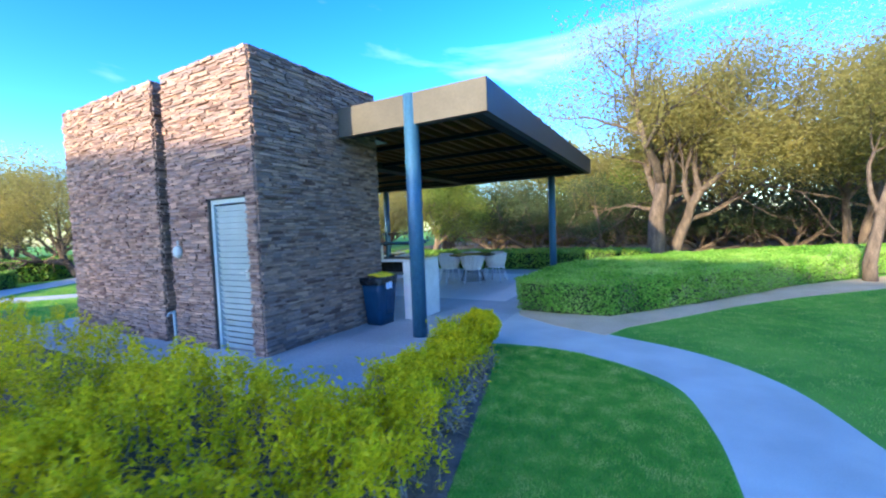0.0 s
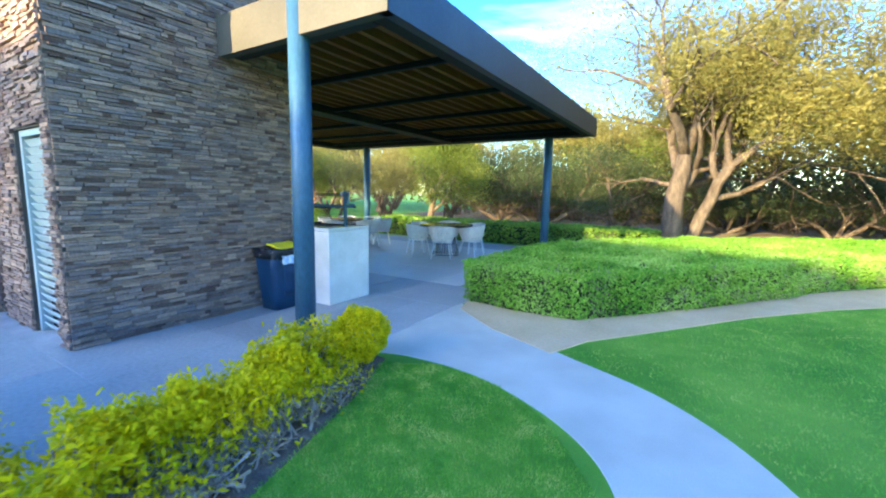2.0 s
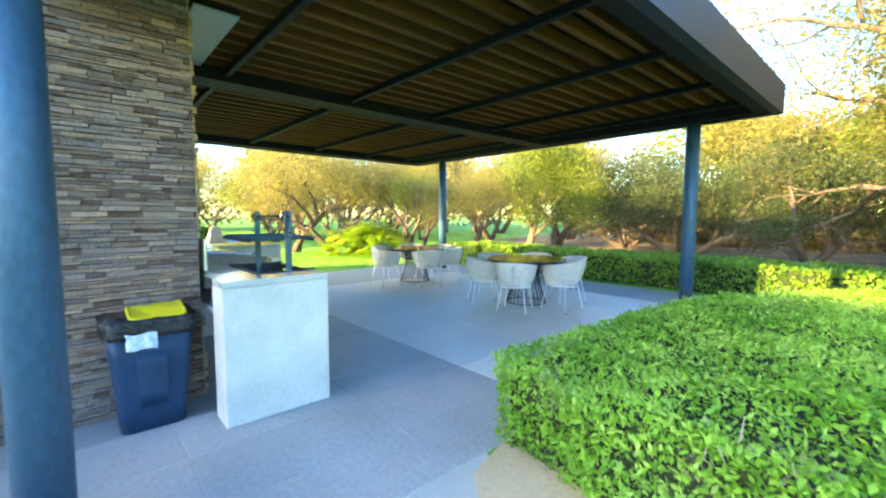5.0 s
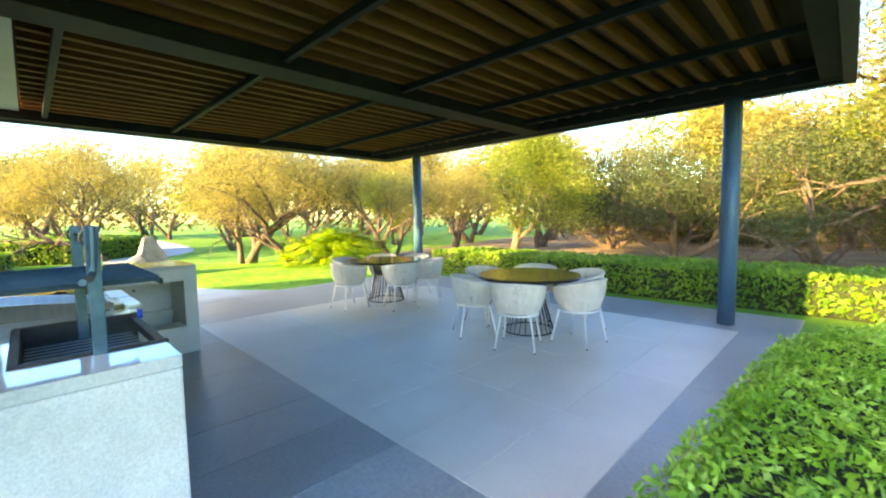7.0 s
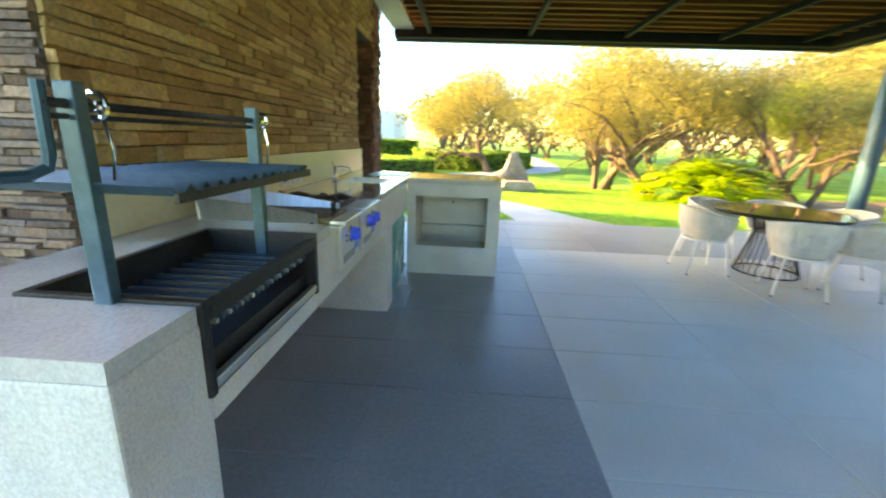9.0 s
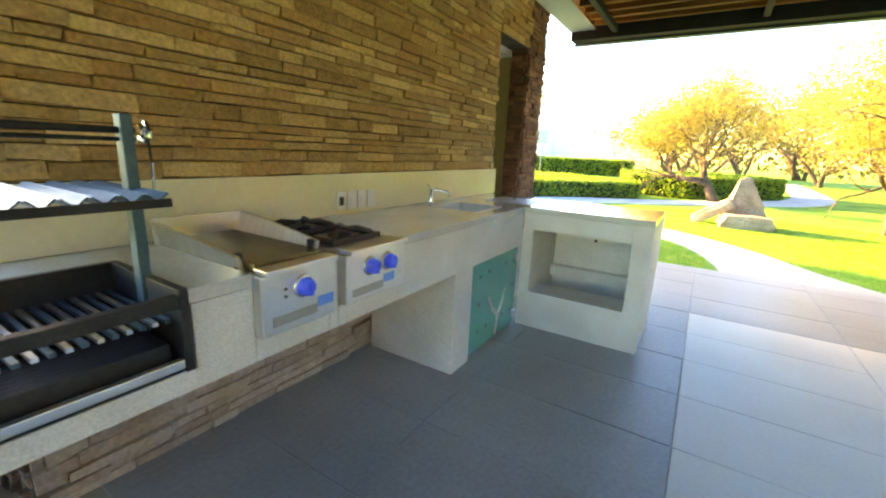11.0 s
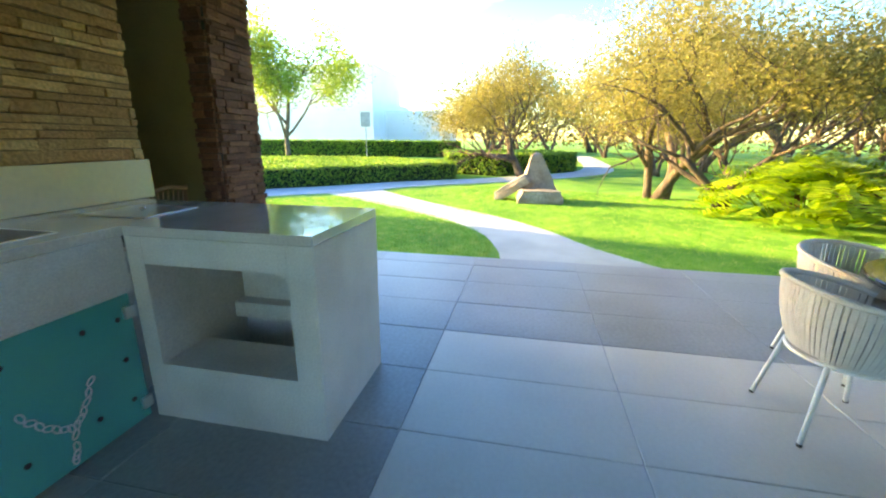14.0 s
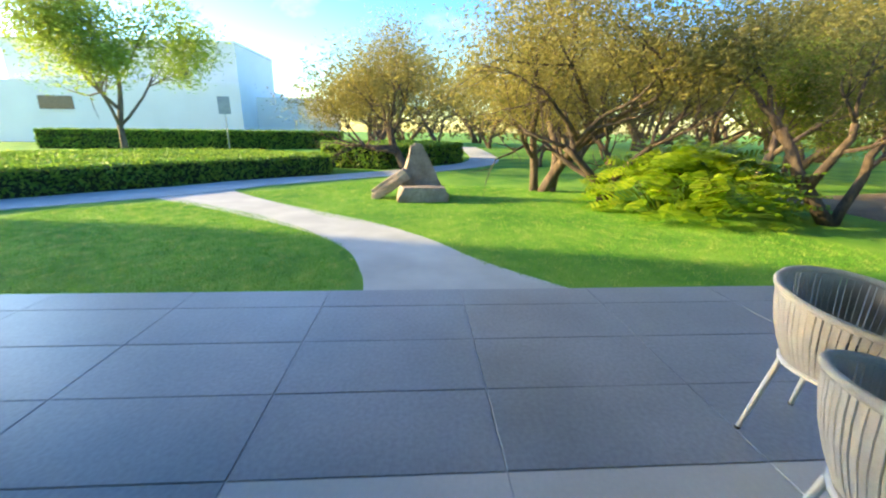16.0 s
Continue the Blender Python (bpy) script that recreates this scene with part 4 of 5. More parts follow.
part("body", rounded(0.32, 0.38, 0.40, 0.50, 0.0, 0.70), M_BIN, bin_, "", True).location = (BXc, BYc, 0)
rim = rounded(0.43, 0.53, 0.44, 0.55, 0.66, 0.775, 0.09)
for v in rim.verts:
    n3 = noise.noise_vector(v.co * 9)
    v.co += n3 * 0.018
part("bin_bag", rim, M_BAG, bin_, "crumpled black bag over the rim", True).location = (BXc, BYc, 0)
part("grip_panel", rounded(0.03, 0.16, 0.03, 0.18, 0.18, 0.55, 0.012), M_BIN, bin_, "", True).location = (BXc + 0.185, BYc, 0)
yc = rounded(0.36, 0.34, 0.34, 0.32, 0.776, 0.80, 0.06)
bmesh.ops.subdivide_edges(yc, edges=[e for e in yc.edges if e.calc_length() > 0.12], cuts=3)
for v in yc.verts:
    v.co.z += 0.018 * noise.noise(v.co * 7) - 0.35 * max(0, abs(v.co.x) - 0.12)
bmesh.ops.rotate(yc, cent=(0, 0, 0.776), matrix=Matrix.Rotation(radians(6), 3, "Y"), verts=yc.verts)
tagged(part("lid_card", yc, M_YELLOW, None), "crumpled yellow cardboard lying on the bin", "cardboard").location = (BXc + 0.02, BYc + 0.05, 0.012)
rg = bmesh.new()
bmesh.ops.create_grid(rg, x_segments=14, y_segments=12, size=0.5)
for v in rg.verts:
    y, z = v.co.x * 0.17, v.co.y * 0.10
    v.co = Vector((0.018 * noise.noise(Vector((y * 25, z * 30, 2))) + 0.010, y + 0.012 * noise.noise(Vector((z * 30, y * 9, 5))), z + 0.02 * noise.noise(Vector((y * 14, 3, z)))))
bmesh.ops.solidify(rg, geom=rg.faces[:], thickness=0.006)
tagged(part("rag", rg, M_CLOTH, None, "", True), "white and blue crumpled rag hanging on the bin", "rag").location = (BXc + 0.235, BYc - 0.06, 0.645)

# ---- wall fittings ----
wl_ = thing("wall_lamp", "small round pale weatherproof lamp on the stone wall", "lamp")
lp = lathe([(0.085, 0), (0.085, 0.02), (0.07, 0.05), (0.04, 0.065)], 20)
bmesh.ops.transform(lp, matrix=Matrix.Translation((-6.06, BY0 - 0.035, 1.34)) @ Matrix.Rotation(radians(90), 4, "X"), verts=lp.verts)
part("body", lp, M_LOUVRE, wl_, "", True)
part("conduit", tube([(-6.06, BY0 - 0.045, 1.42), (-6.06, BY0 - 0.045, 1.50)], 0.012, 8), M_LOUVRE, wl_)
pp = thing("standpipe", "short pale water standpipe with a tap by the wall", "pipe")
part("pipe", tube([(-6.05, 3.62, -0.02), (-6.05, 3.62, 0.52)], 0.018, 10), M_LOUVRE, pp, "", True)
part("tap", tube([(-6.05, 3.62, 0.50), (-6.05, 3.56, 0.50), (-6.05, 3.53, 0.46)], 0.014, 8), M_LOUVRE, pp, "", True)

# ---- tables and chairs ----


def table(x, y):
    t = thing("round_table", "round dark glass dining table on a flared wire base", "table", "patio tables")
    part("tabletop", lathe([(0.645, 0.728), (0.66, 0.733), (0.66, 0.745), (0.655, 0.75)], 64), M_TABLETOP, t, "dark glossy glass top")
    part("rim", tube([(0.645 * math.cos(a), 0.645 * math.sin(a), 0.72) for a in [k * math.tau / 48 for k in range(48)]], 0.009, 6, closed=True), M_STEEL, t)
    for r, z, nm in ((0.33, 0.010, "bottom_ring"), (0.20, 0.50, "waist_ring"), (0.30, 0.715, "top_ring")):
        part(nm, tube([(r * math.cos(a), r * math.sin(a), z) for a in [k * math.tau / 36 for k in range(36)]], 0.009, 6, closed=True), M_STEEL, t)
    rod = tube([(0.33, 0, 0.012), (0.285, 0, 0.16), (0.235, 0, 0.33), (0.20, 0, 0.50), (0.225, 0, 0.62), (0.30, 0, 0.715)], 0.0055, 6)
    me = bpy.data.meshes.new("rod")
    rod.to_mesh(me)
    rod.free()
    me.materials.append(M_STEEL)
    for k in range(28):
        o = new("rod", me)
        o.rotation_euler = (0, 0, k * math.tau / 28)
        o.parent = t
    t.location = (x, y, 0)
    return t


def tub_chair():
    """An armchair facing +x, its back towards -x."""
    c = thing("dining_chair", "taupe rope tub chair with slim white metal legs", "chair", "chairs round the tables")

    def top_at(s):
        a = radians(180 + s * 138)
        r = 0.30 + 0.02 * math.cos(a)
        return Vector((r * math.cos(a) - 0.01, 0.315 * math.sin(a), 0.765 - 0.115 * abs(s) ** 1.8))

    def low_at(s):
        a = radians(180 + s * 132)
        return Vector((0.215 * math.cos(a), 0.225 * math.sin(a), 0.405))

    part("top_rail", tube([top_at(-1 + 2 * k / 40) for k in range(41)], 0.016, 8), M_STRAP, c, "rope-wrapped top rail", True)
    part("seat_ring", tube([(0.225 * math.cos(k * math.tau / 32), 0.23 * math.sin(k * math.tau / 32), 0.40) for k in range(32)], 0.012, 8, closed=True), M_WHITEPAINT, c, "", True)
    part("seat", lathe([(0.20, 0.395), (0.225, 0.405), (0.23, 0.425), (0.215, 0.445), (0.15, 0.452)], 32), M_CUSHION, c, "grey fabric seat pad", True)
    n = 54
    for k in range(n):
        s = -1 + 2 * (k + 0.5) / n
        bm = bmesh.new()
        p, q = top_at(s), low_at(s)
        d = (top_at(s + 0.01) - top_at(s - 0.01)).normalized()
        out = Vector((p.x, p.y, 0)).normalized()
        rows = []
        for t in (0, 0.25, 0.5, 0.75, 1.0):
            m = p.lerp(q, t) + out * (0.022 * math.sin(math.pi * t))
            wd = (0.0128 if k % 4 else 0.0100) * (1 - 0.30 * t)
            rows.append([bm.verts.new(m + d * a + out * b) for a, b in ((-wd, -0.003), (wd, -0.003), (wd, 0.004), (-wd, 0.004))])
        for a, b in zip(rows, rows[1:]):
            for i in range(4):
                bm.faces.new((a[i], a[(i + 1) % 4], b[(i + 1) % 4], b[i]))
        bmesh.ops.recalc_face_normals(bm, faces=bm.faces[:])
        part("strap", bm, M_STRAP, c)
    for sxn, syn in ((1, 1), (1, -1), (-1, 1), (-1, -1)):
        leg = part("leg", tube([(0.165 * sxn, 0.165 * syn, 0.40), (0.235 * sxn, 0.225 * syn, 0.008)], [0.0135, 0.0115], 10), M_WHITEPAINT, c, "splayed white metal leg", True)
        part("foot_cap", lathe([(0.013, 0.0), (0.013, 0.012), (0.011, 0.014)], 10), M_BLACK, leg).location = (0.236 * sxn, 0.226 * syn, 0.0)
    return c


TABLES = ((-4.90, 11.20), (-8.02, 11.22))
for tx, ty in TABLES:
    table(tx, ty)
SEATS = [(-4.90 + 0.74 * math.cos(radians(a)), 11.20 + 0.74 * math.sin(radians(a)), a + 180) for a in (-66, -4, 55, 116, 176, 234)]
SEATS += [(-7.97, 10.40, 90), (-8.68, 10.87, 21), (-7.29, 10.98, 162), (-7.42, 11.72, 222), (-8.10, 11.98, 276), (-8.66, 11.62, 328)]
first = None
for tx, ty, a in SEATS:
    m = pose(tx, ty, 0.0, 0, 0, a)
    if first is None:
        first = tub_chair()
        first.matrix_basis = m
    else:
        copy_thing(first, m)

# ---- hedges ----


def hedge(name, poly, height, leaf, size, density, label, seed, wobble=0.06, side_light=1.0, twigs=0, group="", top_soft=0.05):
    """A clipped hedge over a plan outline: a core painted dark as inner shade, inside a skin of leaves."""
    rng = np.random.RandomState(seed)
    h = thing(name, label, "hedge", group)
    cx, cy = np.mean([p[0] for p in poly]), np.mean([p[1] for p in poly])
    bm = bmesh.new()
    ins = 0.09

    def inset(p, q, r):
        d1 = (Vector(q) - Vector(p)).normalized()
        d2 = (Vector(r) - Vector(q)).normalized()
        nrm = Vector((-(d1.y + d2.y), d1.x + d2.x))
        nrm = nrm.normalized() if nrm.length > 1e-6 else Vector((-d1.y, d1.x))
        return Vector(q) + nrm * ins * turn

    area = sum(poly[i][0] * poly[(i + 1) % len(poly)][1] - poly[(i + 1) % len(poly)][0] * poly[i][1] for i in range(len(poly))) / 2
    turn = 1 if area > 0 else -1
    small = [inset(poly[i - 1], poly[i], poly[(i + 1) % len(poly)]) for i in range(len(poly))]
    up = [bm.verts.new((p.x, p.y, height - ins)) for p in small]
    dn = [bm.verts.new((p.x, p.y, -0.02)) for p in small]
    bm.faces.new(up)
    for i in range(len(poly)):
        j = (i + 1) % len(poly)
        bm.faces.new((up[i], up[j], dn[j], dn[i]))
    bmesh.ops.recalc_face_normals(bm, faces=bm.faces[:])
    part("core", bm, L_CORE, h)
    n_top = int(abs(area) * density)
    x, y = scatter(poly, n_top, rng)
    bumpy = np.array([noise.noise(Vector((a * 1.7, b * 1.7, seed))) * wobble + noise.noise(Vector((a * 6, b * 6, seed + 9))) * wobble * 0.6 for a, b in zip(x, y)])
    z = height + bumpy - np.abs(rng.normal(0, top_soft, len(x)))
    pts = [np.stack([x, y, z], 1)]
    for i in range(len(poly)):
        p, q = np.array(poly[i]), np.array(poly[(i + 1) % len(poly)])
        ln = np.linalg.norm(q - p)
        k = int(ln * height * density * side_light)
        if k < 1:
            continue
        t, zz = rng.uniform(0, 1, k), height * rng.uniform(0.02, 1.0, k) ** 0.9
        d = (q - p) / ln
        nrm = np.array([d[1], -d[0]]) * turn
        bw = np.array([noise.noise(Vector((p[0] + d[0] * ln * a * 1.0 + i, b * 4, seed))) for a, b in zip(t * 2.5, zz)]) * wobble * 1.3
        off = bw - np.abs(rng.normal(0, 0.045, k)) + 0.01
        xy = p + (q - p) * t[:, None] + nrm * off[:, None]
        pts.append(np.column_stack([xy, zz]))
    pts = np.concatenate(pts)
    o = fast_mesh("foliage", leaves(pts, size, rng, ratio=0.55), 4, leaf, h)
    tagged(o, kind="stuff")
    if twigs:
        kx, ky = scatter(poly, twigs, rng)
        base = np.column_stack([kx, ky, rng.uniform(0.0, height * 0.75, len(kx))])
        d = rng.normal(size=(len(kx), 3)) * (0.045, 0.045, 0.05)
        s = rng.normal(size=(len(kx), 3)) * 0.0025
        side = pts[len(x):]
        patch = np.array([noise.noise(Vector(v) * 2.3) + 0.35 * (1 - v[2] / height) for v in side])
        side = side[patch > 0.22]
        side = side[rng.randint(0, len(side), twigs)] + rng.normal(0, 0.02, (twigs, 3))
        base = np.concatenate([base, side])
        d = np.concatenate([d, rng.normal(size=(twigs, 3)) * (0.03, 0.03, 0.05)])
        s = np.concatenate([s, rng.normal(size=(twigs, 3)) * 0.0022])
        tw = np.stack([base - s, base + s, base + d + s * 0.4, base + d - s * 0.4], 1)
        tagged(fast_mesh("brushwood", tw, 4, L_TWIG, h), kind="stuff")
    return h


hedge("hedge", [(-2.36, 7.50), (-1.62, 7.36), (-0.75, 7.40), (0.0, 8.28), (1.12, 9.75), (2.3, 11.4), (4.4, 13.9), (6.6, 15.6), (6.2, 17.2), (3.6, 16.6), (0.6, 14.3), (-1.1, 12.6), (-2.2, 10.6)], 0.57, L_HEDGE, 0.022, 3900,
      "trimmed bright green hedge curving beside the patio", 21, 0.085, twigs=9000)
hedge("hedge", [(-10.15, 14.45), (-1.0, 14.45), (-0.4, 15.3), (-1.0, 15.8), (-10.15, 15.8)], 0.62, L_HEDGE_CLIP, 0.05, 700, "low dark green hedge along the patio edge", 22, 0.07)


def shrub_rows(name, poly, height, count, label, seed, slope=0.0, twig=1.0):
    """Loose golden shrubs: upright sprays of leaves over bare twigs."""
    rng = np.random.RandomState(seed)
    h = thing(name, label, "shrub", "golden shrubs by the pavilion")
    x, y = scatter(poly, count // 7, rng)
    tuft = rng.normal(0, 0.055, (2, len(x) * 7))
    x, y = np.repeat(x, 7) + tuft[0], np.repeat(y, 7) + tuft[1]
    hh = np.array([height * (0.82 + 0.60 * noise.noise(Vector((a * 1.5, b * 1.5, seed))) + 0.45 * noise.noise(Vector((a * 4.1, b * 4.1, seed + 4)))) for a, b in zip(x, y)])
    hh = np.clip(hh, height * 0.4, height * 1.35)
    hh *= np.clip(1.16 - (tuft ** 2).sum(0) / 0.055 ** 2 * 0.10, 0.55, 1.2)
    if slope:
        hh *= 1 - slope * np.clip((x + 2.2) / 0.62, 0, 1) ** 1.2
    ln = rng.uniform(0.10, 0.26, len(x))
    lean = rng.normal(0, 0.28, (len(x), 2))
    pts = []
    for k in range(20):
        t = rng.uniform(0, 1, len(x))
        zz = hh - ln * (1 - t) * 1.25 - np.abs(rng.normal(0, 0.02, len(x)))
        pts.append(np.column_stack([x + lean[:, 0] * t * ln + rng.normal(0, 0.018, len(x)), y + lean[:, 1] * t * ln + rng.normal(0, 0.018, len(x)), zz]))
    pts = np.concatenate(pts)
    if slope:
        bare = np.clip((pts[:, 0] + 1.98) / 0.42, 0, 1) * np.clip(1.5 - pts[:, 2] / 0.22, 0, 1)
        pts = pts[rng.uniform(0, 1, len(pts)) > bare * 0.85]
    tagged(fast_mesh("foliage", leaves(pts, 0.021, rng, ratio=0.5), 4, L_DURANTA, h), kind="stuff")
    m = int(len(x) * twig)
    idx = rng.randint(0, len(x), m)
    base = np.column_stack([x[idx] + rng.normal(0, 0.05, m), y[idx] + rng.normal(0, 0.05, m), rng.uniform(0, 0.12, m)])
    tip = np.column_stack([x[idx], y[idx], hh[idx] * rng.uniform(0.3, 0.72, m)])
    s = rng.normal(size=(m, 3)) * 0.0035
    tagged(fast_mesh("brushwood", np.stack([base - s, base + s, tip + s * 0.5, tip - s * 0.5], 1), 4, L_TWIG, h), kind="stuff")
    return h


shrub_rows("shrub_hedge", [(-2.22, 3.1), (-2.2, 4.75), (-1.90, 4.80), (-1.72, 4.4), (-1.62, 3.9), (-1.42, 3.1)], 0.50, 1500, "golden-yellow shrub hedge with bare grey twigs below", 31, 0.62, 7.0)


def round_shrub(x, y, r, h, seed):
    rng = np.random.RandomState(seed)
    t = thing("round_shrub", "small rounded golden-yellow shrub at the path corner", "shrub", "golden shrubs by the pavilion")
    d = rng.normal(size=(9000, 3))
    d /= np.linalg.norm(d, axis=1)[:, None]
    d *= (rng.uniform(0.55, 1.0, (9000, 1)) ** 0.5) * np.array([[1 + 0.25 * noise.noise(Vector(v) * 2.2)] for v in d])
    c = np.column_stack([x + d[:, 0] * r, y + d[:, 1] * r, h * 0.55 + d[:, 2] * h * 0.48])
    tagged(fast_mesh("foliage", leaves(c[c[:, 2] > 0.06], 0.018, rng), 4, L_DURANTA, t), kind="stuff")
    bm = bmesh.new()
    for k in range(9):
        a = k * math.tau / 9
        tube([(x + 0.03 * math.cos(a), y + 0.03 * math.sin(a), -0.01), (x + r * 0.5 * math.cos(a), y + r * 0.5 * math.sin(a), h * 0.6)], [0.008, 0.004], 5, bm)
    part("branches", bm, M_BARK_PALE, t)


round_shrub(-2.02, 5.02, 0.25, 0.50, 61)
shrub_rows("shrub_hedge", [(-2.22, 3.1), (-1.45, 3.1), (-1.2, 2.2), (-1.05, 1.0), (-0.95, -0.8), (-5.0, -0.8), (-5.0, 2.75), (-3.2, 2.55)], 0.48, 5200, "broad bed of golden-yellow leafy shrubs", 32)
shrub_rows("shrub_hedge", [(-5.0, -0.8), (-5.0, 2.95), (-7.5, 3.35), (-11.5, 3.2), (-11.5, -0.8)], 0.50, 1800, "broad bed of golden-yellow leafy shrubs by the wall", 33)

hedge("hedge", [(-12.0, -3.0), (-16.0, 1.3), (-18.2, 3.2), (-21.0, 6.2), (-22.4, 5.4), (-24.5, 2.5), (-24.0, -2.0), (-19.0, -8.0)], 0.60, L_HEDGE_CLIP, 0.05, 550, "low dark green hedge beside the walkway", 23, 0.06)
hedge("hedge", [(-22.6, 7.6), (-26.2, 11.0), (-30.5, 9.6), (-28.5, 4.2), (-23.5, 5.4)], 0.85, L_HEDGE_CLIP, 0.07, 350, "squared golden-green boxed hedge at the path bend", 24, 0.06)
hedge("hedge", [(-37.0, -16.5), (-37.5, -5.0), (-40.0, 3.0), (-41.5, 3.0), (-39.3, -5.0), (-38.8, -16.5)], 1.25, L_HEDGE_CLIP, 0.10, 200, "long clipped hedge in front of the white house", 25, 0.08)


# ---- lawn blades ----
def blades(poly, count, h, seed):
    rng = np.random.RandomState(seed)
    x, y = scatter(poly, count, rng)
    n = len(x)
    b = np.column_stack([x, y, np.full(n, -0.016)])
    a = rng.uniform(0, math.tau, n)
    s = np.column_stack([np.cos(a), np.sin(a), np.zeros(n)]) * 0.0028
    tip = b + np.column_stack([rng.normal(0, h * 0.45, (n, 2)), rng.uniform(0.6, 1.3, n) * h])
    return np.stack([b - s, b + s, tip], 1)


lawn_near = [(-1.9, 5.15), (-1.4, 5.42), (-0.85, 5.33), (-0.35, 5.0), (0.03, 4.5), (0.24, 4.0), (0.33, 3.3), (0.38, 2.4), (0.4, 0.8), (-0.85, 0.8), (-1.03, 2.2), (-1.45, 3.8), (-1.7, 4.7)]
lawn_far = [(-0.6, 6.32), (0.1, 6.0), (0.7, 5.6), (1.1, 4.9), (1.3, 4.0), (1.42, 3.0), (5.5, 3.0), (7.5, 13.5), (4.2, 11.8), (2.1, 10.0), (1.05, 8.8), (0.1, 7.5)]
garden_a = [(-10.72, 10.3), (-11.4, 9.75), (-12.4, 9.25), (-13.2, 8.6), (-14.0, 7.5), (-15.2, 6.4), (-16.6, 5.1), (-19.0, 7.6), (-17, 13), (-10.72, 15)]
garden_b = [(-10.72, 8.4), (-11.5, 8.35), (-12.3, 8.05), (-13.2, 7.3), (-14.2, 6.3), (-15.6, 4.4), (-14.6, 2.6), (-10.72, 2)]
lawn_near = [(-0.6 + (x + 0.6) * 1.028, 3.0 + (y - 3.0) * 1.015) for x, y in lawn_near]
tagged(fast_mesh("grass_blades", np.concatenate([blades(lawn_near, 80000, 0.020, 1), blades(lawn_far, 90000, 0.022, 2)]), 3, L_GRASS), "short mown green grass", "grass", kind="stuff")
tagged(fast_mesh("grass_blades", np.concatenate([blades(garden_a, 70000, 0.032, 3), blades(garden_b, 50000, 0.032, 4)]), 3, L_GRASS), "short sunlit garden grass", "grass", kind="stuff")


# ---- trees ----
def grow(rng, base, direction, length, radius, level, spec, bm, tips, wood):
    """One limb and its children; the ends of the last ones carry leaves."""
    n = 5
    p, d = Vector(base), Vector(direction).normalized()
    pts, rad = [p.copy()], [radius]
    for k in range(n):
        wob = Vector((rng.gauss(0, 1), rng.gauss(0, 1), rng.gauss(0, 0.7))) * spec["wob"]
        d = (d + wob + Vector((0, 0, spec["lift"][min(level, len(spec["lift"]) - 1)]))).normalized()
        p = p + d * (length / n)
        pts.append(p.copy())
        rad.append(radius * (1 - (1 - spec["taper"]) * (k + 1) / n))
    tube(pts, rad, max(3, 8 - level * 2), bm)
    if level >= spec["levels"]:
        tips += [pts[2], pts[3], pts[4], pts[5]]
        return
    if level == spec["levels"] - 1:
        tips += [pts[4], pts[5]]
    kids = spec["kids"][min(level, len(spec["kids"]) - 1)]
    for i in range(kids):
        k = n if i == 0 else rng.randint(2, n)
        q = pts[k]
        dd = (pts[k] - pts[k - 1]).normalized()
        side = dd.orthogonal().normalized()
        side.rotate(Matrix.Rotation(rng.uniform(0, math.tau), 3, dd))
        spread = rng.uniform(*spec["spread"]) * (0.5 if i == 0 else 1.0)
        nd = (dd * math.cos(spread) + side * math.sin(spread)).normalized()
        grow(rng, q, nd, length * rng.uniform(*spec["shrink"]), rad[k] * rng.uniform(0.55, 0.8), level + 1, spec, bm, tips, wood)


def tree(label, seed, spec, stems, leaf, bark, count, size, clump, droop=0.0, floor=0.25, category="tree", name="tree"):
    rng, nr = random.Random(seed), np.random.RandomState(seed)
    t = thing(name, label, category, "garden trees")
    bm, tips = bmesh.new(), []
    for base, d, ln, r in stems:
        grow(rng, base, d, ln, r, 0, spec, bm, tips, None)
    part("trunk", bm, bark, t, "", True)
    tp = np.array([tuple(v) for v in tips])
    idx = nr.randint(0, len(tp), count)
    c = tp[idx] + np.clip(nr.normal(0, 1, (count, 3)), -1.5, 1.5) * (clump, clump, clump * 0.62)
    c[:, 2] -= np.abs(nr.normal(0, 1, count)) * droop
    c = c[c[:, 2] > floor + nr.uniform(0, 0.5, len(c))]
    tagged(fast_mesh("crown", leaves(c, size, nr, flat=0.3, ratio=0.38), 4, leaf, t), kind="stuff")
    return t


MESQ = dict(wob=0.16, lift=(0.05, 0.07, 0.04, 0.0, -0.04), taper=0.62, levels=4, kids=(3, 3, 3, 2), spread=(0.45, 1.05), shrink=(0.55, 0.85))
OPEN = dict(wob=0.14, lift=(0.06, 0.06, 0.03, 0.0, -0.02), taper=0.6, levels=4, kids=(4, 3, 3, 2), spread=(0.35, 0.9), shrink=(0.58, 0.82))
LOW = dict(wob=0.2, lift=(-0.02, -0.01, 0.0, -0.02), taper=0.62, levels=3, kids=(4, 4, 3), spread=(0.4, 1.1), shrink=(0.55, 0.8))

